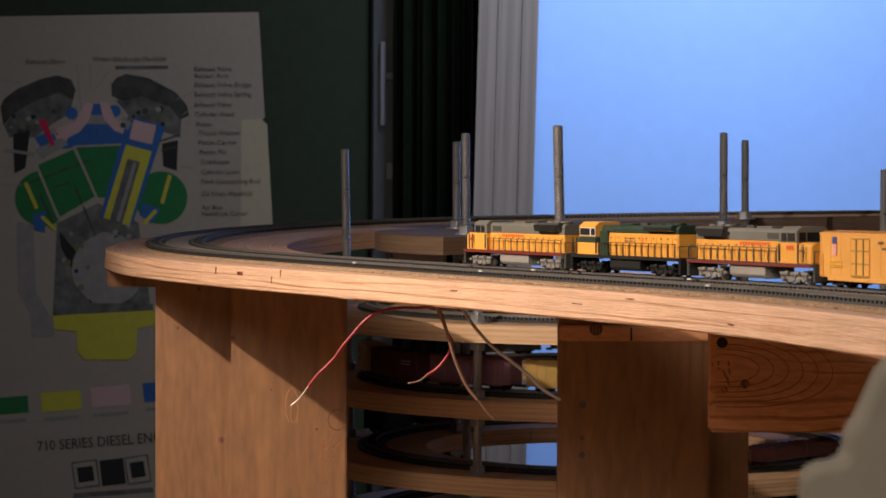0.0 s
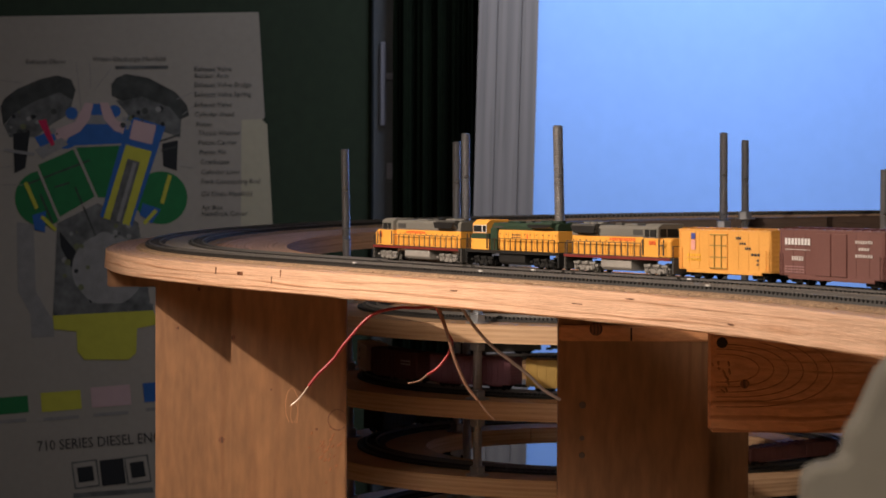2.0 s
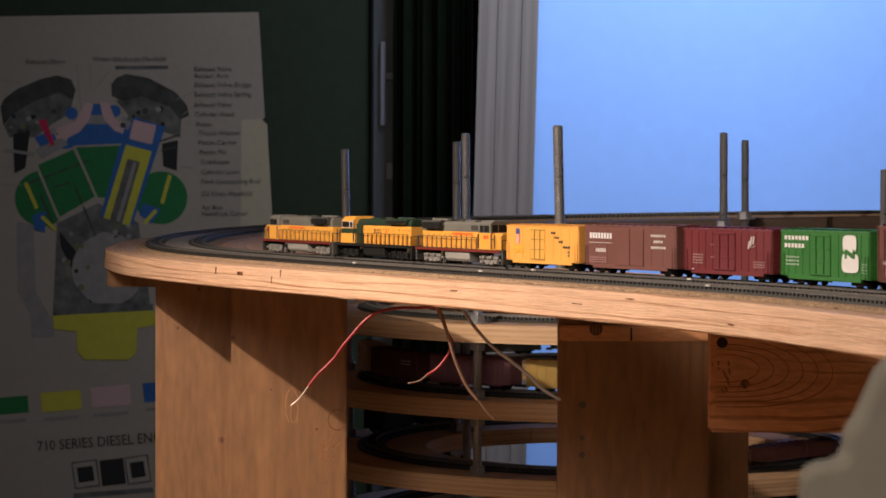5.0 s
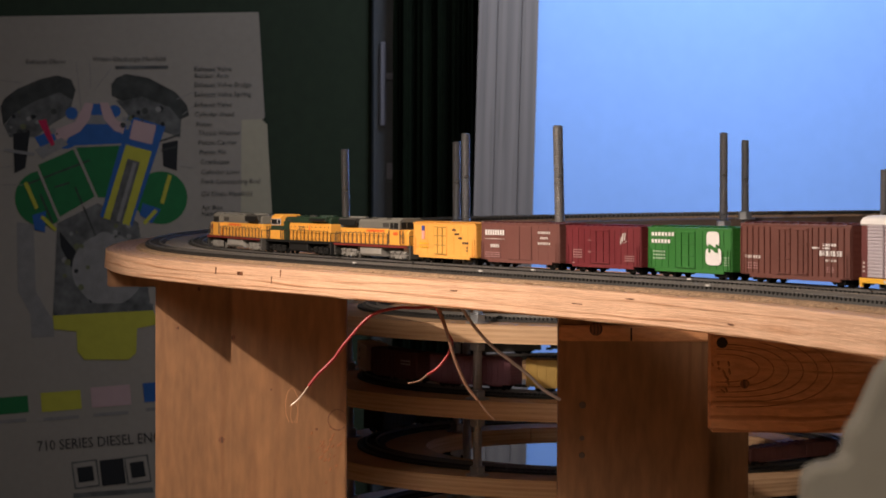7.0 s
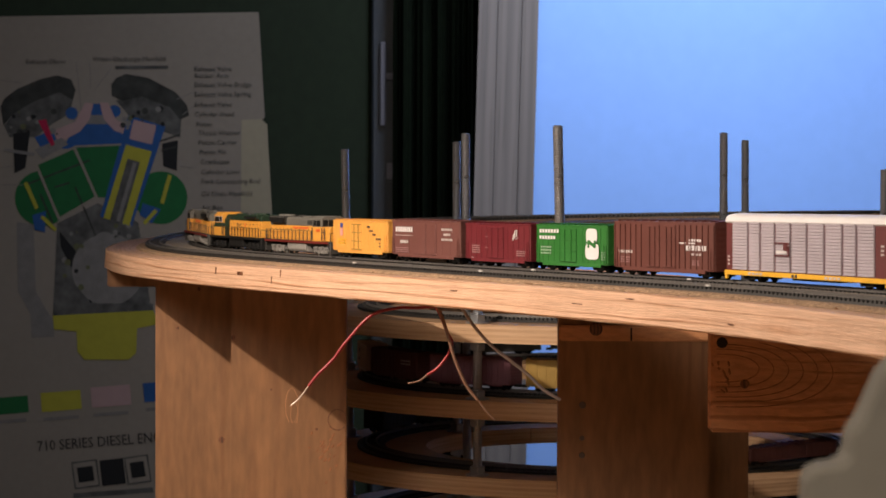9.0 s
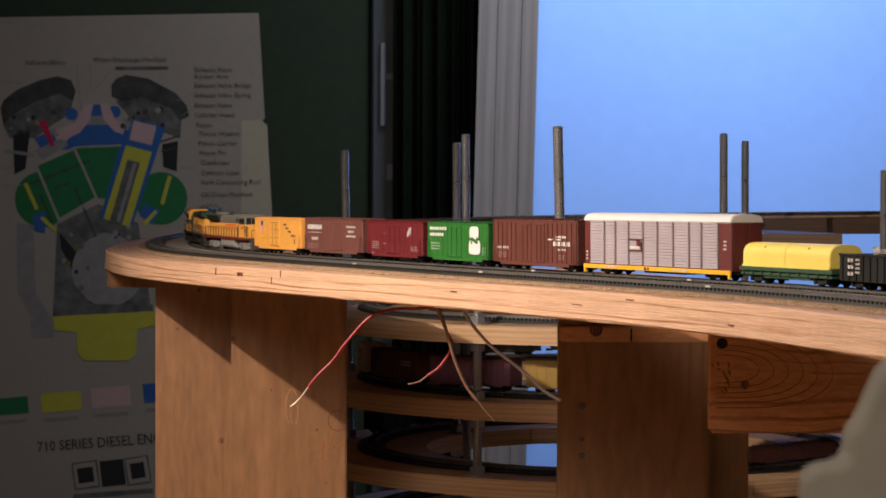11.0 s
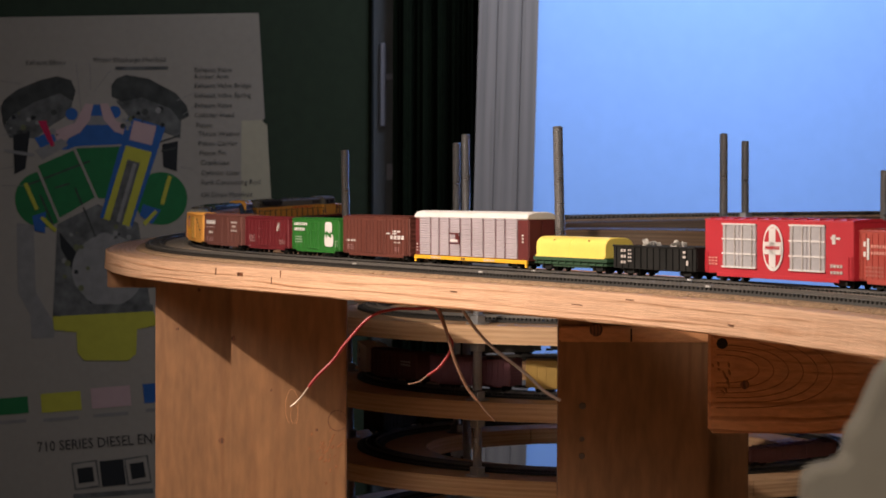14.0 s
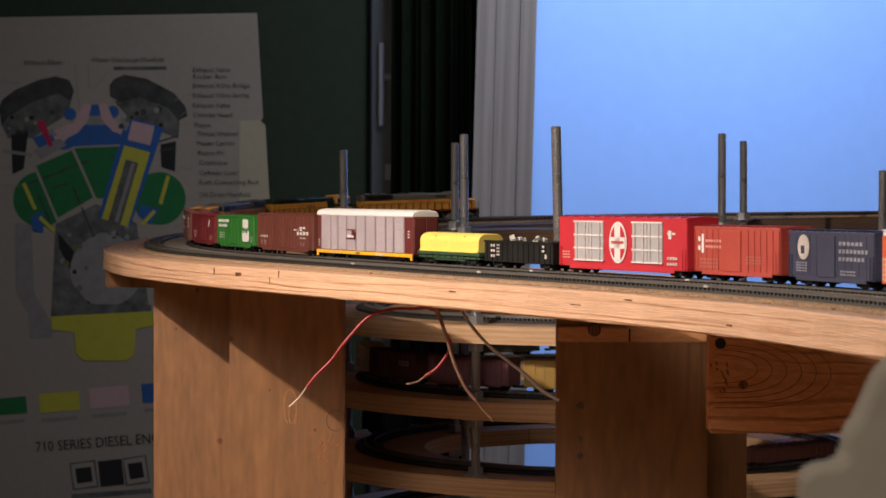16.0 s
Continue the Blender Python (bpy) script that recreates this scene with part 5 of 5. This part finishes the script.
def autorack(pitch):
    L = pitch - 0.0085
    h = L / 2
    car = thing("autorack", "long maroon autorack with lilac-grey corrugated panels and white roof", "freight car", "cars of the train")
    eave = 0.0310
    part("body", boxes(((-h, -0.0094, 0.0052), (h, 0.0094, eave)), bevel=0.0004), MAROON, car)
    prof = [(-0.0103, eave - 0.0004), (-0.0103, eave + 0.0012), (-0.0088, eave + 0.0036), (-0.004, eave + 0.0046), (0.004, eave + 0.0046), (0.0088, eave + 0.0036), (0.0103, eave + 0.0012), (0.0103, eave - 0.0004)]
    part("roof", prism(prof, -h - 0.0002, h + 0.0002, "x", 0.0010), WHITE, car, "white roof with rounded eaves")
    part("sill", boxes(*[((-h, s * 0.0098 - 0.0006, 0.0034), (h, s * 0.0098 + 0.0006, 0.0058)) for s in (-1, 1)], *[((e * (h - 0.0015) - 0.0012, s * 0.0098 - 0.0006, 0.0012), (e * (h - 0.0015) + 0.0012, s * 0.0098 + 0.0006, 0.0036)) for s in (-1, 1) for e in (-1, 1)], bevel=0.0002), SILLYELLOW, car, "yellow side sill with end steps")
    cuts = [0.045, 0.155, 0.235, 0.33, 0.43, 0.53, 0.635, 0.74, 0.82, 0.925]
    for s in (-1, 1):
        for a, b in zip(cuts, cuts[1:]):
            xa, xb = h - b * L + 0.0011, h - a * L - 0.0011
            zig = [(s * 0.0092, 0.0062)]
            for k in range(16):
                z = 0.0062 + k * 0.00158
                zig += [(s * 0.0098, z), (s * 0.0103, z + 0.0002), (s * 0.0103, z + 0.0010), (s * 0.0098, z + 0.0012)]
            zig += [(s * 0.0098, 0.0312), (s * 0.0092, 0.0312)]
            part("side_panel", prism(zig, xa, xb), LILAC, car, "corrugated lilac-grey panel")
        x = h - 0.38 * L
        fr = s * 0.0106
        part("emblem", boxes(((x - 0.008, fr - 0.0002, 0.0205), (x + 0.008, fr + 0.0002, 0.0212)), ((x - 0.008, fr - 0.0002, 0.0142), (x + 0.008, fr + 0.0002, 0.0149)), ((x - 0.008, fr - 0.0002, 0.0142), (x - 0.0068, fr + 0.0002, 0.0195)), ((x - 0.006, fr - 0.0002, 0.0170), (x - 0.002, fr + 0.0002, 0.0206))), MAROON, car, "maroon framed emblem")
        part("emblem", boxes(((x - 0.0050, fr - 0.0001, 0.0155), (x + 0.0060, fr + 0.0001, 0.0172))), WHITE, car)
    for e in (-1, 1):
        for s in (-1, 1):
            part("end_door", boxes(((e * h - 0.0004, s * 0.0045 - 0.004, 0.007), (e * h + 0.0004, s * 0.0045 + 0.004, eave - 0.001)), bevel=0.0002), MAROON, car)
    part("underframe", boxes(((-h * 0.98, -0.004, 0.0032), (h * 0.98, 0.004, 0.0053)), ((-h * 0.35, -0.0065, 0.0022), (h * 0.2, 0.0065, 0.0053)), bevel=0.0004), BLACK, car)
    print_on(car, L, 0.0034, 0.0058, [(0.16, 0.26, 0.25, 0.75, GREYPRINT, 1, 4), (0.44, 0.48, 0.2, 0.8, DARKGREY, 1, 2), (0.64, 0.74, 0.25, 0.75, GREYPRINT, 1, 4)], 0.0105)
    print_on(car, L, 0.006, eave, [(0.95, 0.975, 0.42, 0.62, GREYPRINT, 3, 1), (0.012, 0.03, 0.10, 0.30, GREYPRINT, 3, 1)], 0.0095)
    trucks(car, h - 0.024)
    couplers(car, h)
    return car


cars.append((autorack(0.1790), 0.1790, 1))


def coil_car(pitch):
    L = pitch - 0.0085
    h = L / 2
    car = thing("coil_car", "dark green coil car under two rounded yellow hoods", "freight car", "cars of the train")
    part("frame", boxes(((-h, -0.0100, 0.0066), (h, 0.0100, 0.0088)), ((-h * 0.98, -0.0095, 0.0044), (h * 0.98, 0.0095, 0.0058)), ((-h * 0.5, -0.0085, 0.0030), (h * 0.5, 0.0085, 0.0088)), bevel=0.0003), COILGREEN, car)
    part("frame_rib", boxes(*[((-h + (i + 0.5) * L / 10 - 0.0004, -0.0101, 0.0046), (-h + (i + 0.5) * L / 10 + 0.0004, 0.0101, 0.0086)) for i in range(10)]), COILGREEN, car)
    for a, b in ((-h + 0.003, -0.0002), (0.0002, h - 0.003)):
        prof = [(0.0094, 0.0090)] + [(0.0094 * math.cos(t) ** 0.55 if math.cos(t) > 0 else -0.0094 * (-math.cos(t)) ** 0.55, 0.0150 + 0.0062 * math.sin(t)) for t in np.linspace(0.0, math.pi, 17)] + [(-0.0094, 0.0090)]
        hood = part("hood", prism(prof, a, b, "x", 0.0005), COILYELLOW, car, "glossy yellow rounded hood")
        part("lifting_eye", boxes(*[(((a + b) / 2 - 0.0008, s * 0.0079 - 0.0005, 0.0186), ((a + b) / 2 + 0.0008, s * 0.0079 + 0.0005, 0.0194)) for s in (-1, 1)]), STRAW, hood)
        part("hood_rim", boxes(*[((a, s * 0.0096 - 0.0003, 0.0088), (b, s * 0.0096 + 0.0003, 0.0098)) for s in (-1, 1)]), COILYELLOW, hood)
    trucks(car, h - 0.0150)
    couplers(car, h)
    return car


cars.append((coil_car(0.1050), 0.1050, 1))


def gondola(pitch):
    L = pitch - 0.0085
    h = L / 2
    car = thing("gondola", "black gondola with white print and a load of grey scrap", "freight car", "cars of the train")
    z0, z1 = 0.0042, 0.0172
    for e in (-1, 1):
        part("side", boxes(((-h, e * (W - 0.0005) - 0.0005, z0), (h, e * (W - 0.0005) + 0.0005, z1)), bevel=0.0002), BLACK, car)
    for e in (-1, 1):
        part("end", boxes(((e * (h - 0.0005) - 0.0005, -W + 0.001, z0), (e * (h - 0.0005) + 0.0005, W - 0.001, z1)), bevel=0.0002), BLACK, car)
    part("floor", boxes(((-h + 0.001, -W + 0.001, z0), (h - 0.001, W - 0.001, z0 + 0.0012))), BLACK, car)
    part("rib", boxes(*[((-h + (i + 0.5) * L / 13 - 0.0006, s * W - 0.0007, z0 + 0.0005), (-h + (i + 0.5) * L / 13 + 0.0006, s * W + 0.0007, z1 - 0.0010)) for i in range(13) for s in (-1, 1)], bevel=0.0002), BLACK, car)
    part("top_rail", boxes(*[((-h, s * W - 0.0006, z1 - 0.0008), (h, s * W + 0.0006, z1 + 0.0003)) for s in (-1, 1)], bevel=0.0002), BLACK, car)
    random.seed(11)
    for cx, n in ((0.021, 9), (-0.014, 11), (0.003, 3)):
        for k in range(n):
            bm = boxes(((-0.0019, -0.0013, -0.0010), (0.0019, 0.0013, 0.0010)), bevel=0.0003)
            for v in bm.verts:
                v.co += Vector([random.uniform(-0.0006, 0.0006) for _ in range(3)])
            o = part("scrap_piece", bm, SCRAP, car, "pale grey scrap bundle")
            lift = random.uniform(-0.0030, 0.0018) if n > 4 else -0.0030
            o.location = (cx + random.gauss(0, 0.0038), random.uniform(-0.0055, 0.0055), z1 + lift)
            o.rotation_euler = [random.uniform(-0.9, 0.9) for _ in range(3)]
    part("load", boxes(((-h + 0.002, -W + 0.0015, z0 + 0.0012), (h - 0.002, W - 0.0015, z1 - 0.0034)), bevel=0.001), DARKGREY, car)
    part("underframe", boxes(((-h * 0.96, -0.0035, 0.0034), (h * 0.96, 0.0035, z0)), bevel=0.0003), BLACK, car)
    print_on(car, L, z0, z1, [(0.11, 0.18, 0.22, 0.84, GREYPRINT, 3, 2), (0.20, 0.25, 0.30, 0.84, GREYPRINT, 4, 2), (0.86, 0.91, 0.55, 0.85, GREYPRINT, 2, 1), (0.90, 0.94, 0.25, 0.45, GREYPRINT, 1, 1)], W + 0.0008)
    trucks(car, h - 0.0150)
    couplers(car, h)
    return car


cars.append((gondola(0.1045), 0.1045, 1))


def hicube(pitch):
    car = boxcar("high_cube_boxcar", "tall red boxcar with grey double doors and white emblem", pitch, 0.0036, 0.0326, SFRED, [], [
        (0.03, 0.10, 0.18, 0.32, PRINTPINK, 3, 3), (0.86, 0.93, 0.70, 0.74, WHITE, 1, 2), (0.87, 0.90, 0.62, 0.78, WHITE, 1, 1), (0.86, 0.94, 0.12, 0.28, GREYPRINT, 2, 4)], ribs=0)
    L = pitch - 0.0085
    h = L / 2
    for s in (-1, 1):
        for a, b in ((0.135, 0.255), (0.255, 0.375), (0.60, 0.715), (0.715, 0.83)):
            x0, x1 = h - b * L, h - a * L
            d = part("door", boxes(((x0 + 0.0003, s * W - 0.0006, 0.0078), (x1 - 0.0003, s * W + 0.0006, 0.0308)), bevel=0.0002), DOORGREY, car, "grey plug door")
            part("door_batten", boxes(*[((x0, s * (W + 0.0008) - 0.0003, z), (x1, s * (W + 0.0008) + 0.0003, z + 0.0009)) for z in (0.0076, 0.0146, 0.0222, 0.0300)]), WHITE, d)
            part("lock_bar", boxes(*[((x0 + (x1 - x0) * q - 0.0003, s * (W + 0.0009) - 0.0003, 0.0082), (x0 + (x1 - x0) * q + 0.0003, s * (W + 0.0009) + 0.0003, 0.0300)) for q in (0.22, 0.78)]), GREYPRINT, d)
        x, z = h - 0.49 * L, 0.0188
        y = s * (W + 0.0005)
        oval = lambda k: [(x + 0.0106 * k * math.cos(t), z + 0.0119 * k * math.sin(t)) for t in np.linspace(0, 2 * math.pi, 32, endpoint=False)]
        part("emblem", prism(oval(1.0), y - 0.0001, y + 0.0001, "y"), WHITE, car, "round white emblem")
        part("emblem_field", prism(oval(0.86), y + s * 0.0002 - 0.0001, y + s * 0.0002 + 0.0001, "y"), SFRED, car)
        part("emblem_cross", boxes(((x - 0.0034, y + s * 0.0004 - 0.0001, z - 0.0100), (x + 0.0034, y + s * 0.0004 + 0.0001, z + 0.0100)), ((x - 0.0092, y + s * 0.0004 - 0.0001, z - 0.0034), (x + 0.0092, y + s * 0.0004 + 0.0001, z + 0.0030))), WHITE, car)
        part("emblem_print", boxes(*[((x - 0.0076 + k * 0.0019, y + s * 0.0006 - 0.0001, z - 0.0008), (x - 0.0076 + k * 0.0019 + 0.0013, y + s * 0.0006 + 0.0001, z + 0.0008)) for k in range(8)]), SFRED, car)
    return car


cars.append((hicube(0.1635), 0.1635, 1))
cars.append((boxcar("boxcar", "orange-red boxcar with a white interlocked emblem", 0.0990, 0.0042, 0.0284, ORANGERED, [(0.33, 0.56)], [
    (0.05, 0.09, 0.50, 0.80, WHITE, 2, 1), (0.09, 0.13, 0.44, 0.86, WHITE, 1, 1), (0.14, 0.37, 0.68, 0.74, PRINTPINK, 1, 7), (0.14, 0.37, 0.55, 0.61, PRINTPINK, 1, 7), (0.08, 0.30, 0.12, 0.32, PALEPRINT, 3, 6), (0.62, 0.80, 0.24, 0.40, PALEPRINT, 3, 5)], ribs=14, rib=0.0004, plain=True), 0.0990, 1))
nv = boxcar("boxcar", "navy blue boxcar with a white round emblem and pale lettering bars", 0.0985, 0.0040, 0.0272, NAVY, [(0.36, 0.56)], [
    (0.60, 0.88, 0.74, 0.82, BLUEPRINT, 1, 6), (0.60, 0.94, 0.58, 0.66, BLUEPRINT, 1, 8), (0.60, 0.90, 0.42, 0.50, BLUEPRINT, 1, 7), (0.62, 0.80, 0.12, 0.22, BLUEPRINT, 2, 5), (0.10, 0.24, 0.16, 0.36, BLUEPRINT, 4, 4)], ribs=12, rib=0.0002, plain=True)
for s in (-1, 1):
    x = (0.0985 - 0.0085) * (0.5 - 0.19)
    part("emblem", prism(disc(x, 0.0198, 0.0062), s * (W + 0.0004) - 0.0001, s * (W + 0.0004) + 0.0001, "y"), GREYPRINT, nv, "pale round emblem")
    part("emblem_core", boxes(((x - 0.0010, s * (W + 0.0006) - 0.0001, 0.0165), (x + 0.0024, s * (W + 0.0006) + 0.0001, 0.0205))), NAVY, nv)
cars.append((nv, 0.0985, 1))
cars.append((boxcar("boxcar", "white boxcar with red trim following the navy one", 0.1000, 0.0042, 0.0290, WHITE, [(0.36, 0.56)], [(0.0, 0.06, 0.0, 0.9, PALERED, 1, 1)], ribs=10, rib=0.0002, plain=True), 0.1000, 1))

# ---- the waiting train on the second ring ----
for k, (ang, pitch, paint, nm, lab) in enumerate(((-3.00, 0.080, WHITE, "boxcar", "white boxcar with a dark blue mark on a ring"), (-2.600, 0.090, DUSTYRED, "boxcar", "dusty dark red boxcar parked on a lower ring"), (-2.176, 0.092, PURPLE, "boxcar", "dull purple ribbed boxcar parked on a lower ring"), (-1.757, 0.092, STRAW, "boxcar", "straw yellow boxcar parked on a lower ring"))):
    car = boxcar(nm, lab, pitch, 0.0040, 0.0270, paint, [(0.38, 0.58)], [(0.20, 0.32, 0.62, 0.78, PRINTBLUE, 1, 1), (0.20, 0.30, 0.30, 0.40, PRINTBLUE, 1, 1)] if k == 0 else [(0.66, 0.88, 0.52, 0.70, GREYPRINT, 2, 4)] if k == 1 else [], ribs=14 if k == 2 else 10, rib=0.0004, name_group="cars on the lower ring")
    car.matrix_world = pose(CX + TR * math.cos(ang), CY + TR * math.sin(ang), LEVELS[1], 0, 0, math.degrees(ang) - 90)

# Assumed cars, their dark bodies added to darken the gaps between the rings.
for ang, level, lab in ((2.02, 1, "assumed dark grey boxcar added to darken a lower ring's far gap"), (1.58, 1, "assumed dark grey boxcar added to darken a lower ring's far gap"), (1.14, 1, "assumed dark grey boxcar added to darken a lower ring's far gap"), (2.75, 2, "black freight car in shade on the third ring"), (2.34, 2, "black freight car in shade on the third ring")):
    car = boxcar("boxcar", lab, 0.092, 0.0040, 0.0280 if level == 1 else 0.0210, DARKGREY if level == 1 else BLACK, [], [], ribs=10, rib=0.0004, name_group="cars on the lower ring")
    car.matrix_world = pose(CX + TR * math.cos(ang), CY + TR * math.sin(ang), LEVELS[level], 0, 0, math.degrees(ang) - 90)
low = boxcar("low_freight_car", "low dark brown freight car parked on a lower ring", 0.120, 0.0040, 0.0150, DUSTYRED, [], [], ribs=14, rib=0.0004, name_group="cars on the lower ring")
low.matrix_world = pose(CX + TR * math.cos(-0.86), CY + TR * math.sin(-0.86), LEVELS[2], 0, 0, math.degrees(-0.86) - 90)

# ---- the train's way ----
T = [0, 0.5, 1, 1.5, 2, 2.5, 3, 3.5, 4, 6.5, 7, 7.5, 8, 8.5, 9, 11.5, 12, 12.5, 13, 13.5, 14, 14.5, 15, 15.5, 16]
V = [0.0730, 0.0722, 0.0762, 0.0765, 0.0752, 0.0748, 0.0744, 0.0692, 0.0726, 0.0692, 0.07, 0.0672, 0.0709, 0.0757, 0.0813, 0.0807, 0.0791, 0.08, 0.0845, 0.0878, 0.087, 0.0868, 0.0875, 0.0821]
GONE = np.concatenate([[0], np.cumsum(np.diff(T) * np.array(V))])


def gone(t):
    """How far the train has come, smooth between the timed places."""
    i = min(max(int(np.searchsorted(T, t, "right")) - 1, 0), len(T) - 2)
    a, b = max(i - 1, 0), min(i + 2, len(T) - 1)
    w = T[i + 1] - T[i]
    m0, m1 = (GONE[i + 1] - GONE[a]) / (T[i + 1] - T[a]), (GONE[b] - GONE[i]) / (T[b] - T[i])
    u = (t - T[i]) / w
    return (2 * u ** 3 - 3 * u ** 2 + 1) * GONE[i] + (u ** 3 - 2 * u ** 2 + u) * w * m0 + (3 * u ** 2 - 2 * u ** 3) * GONE[i + 1] + (u ** 3 - u ** 2) * w * m1


def motions():
    s = 0.433
    for ob, pitch, way in cars:
        half, reach = (pitch - 0.0085) / 2, (pitch - 0.0085) * 0.33
        rows = []
        for t in np.arange(0, 16.01, 0.25):
            p = s - half + gone(float(t))
            a, b = on_track(p + reach), on_track(p - reach)
            d = (a - b).normalized()
            q = (a + b) / 2
            turn = Matrix.Rotation(math.atan2(d.y, d.x), 4, "Z") @ Matrix.Rotation(-math.asin(d.z), 4, "Y")
            if way < 0:
                turn = turn @ Matrix.Rotation(math.pi, 4, "Z")
            rows.append((float(t), Matrix.Translation(q) @ turn))
        walk(ob, rows)
        s -= pitch


motions()
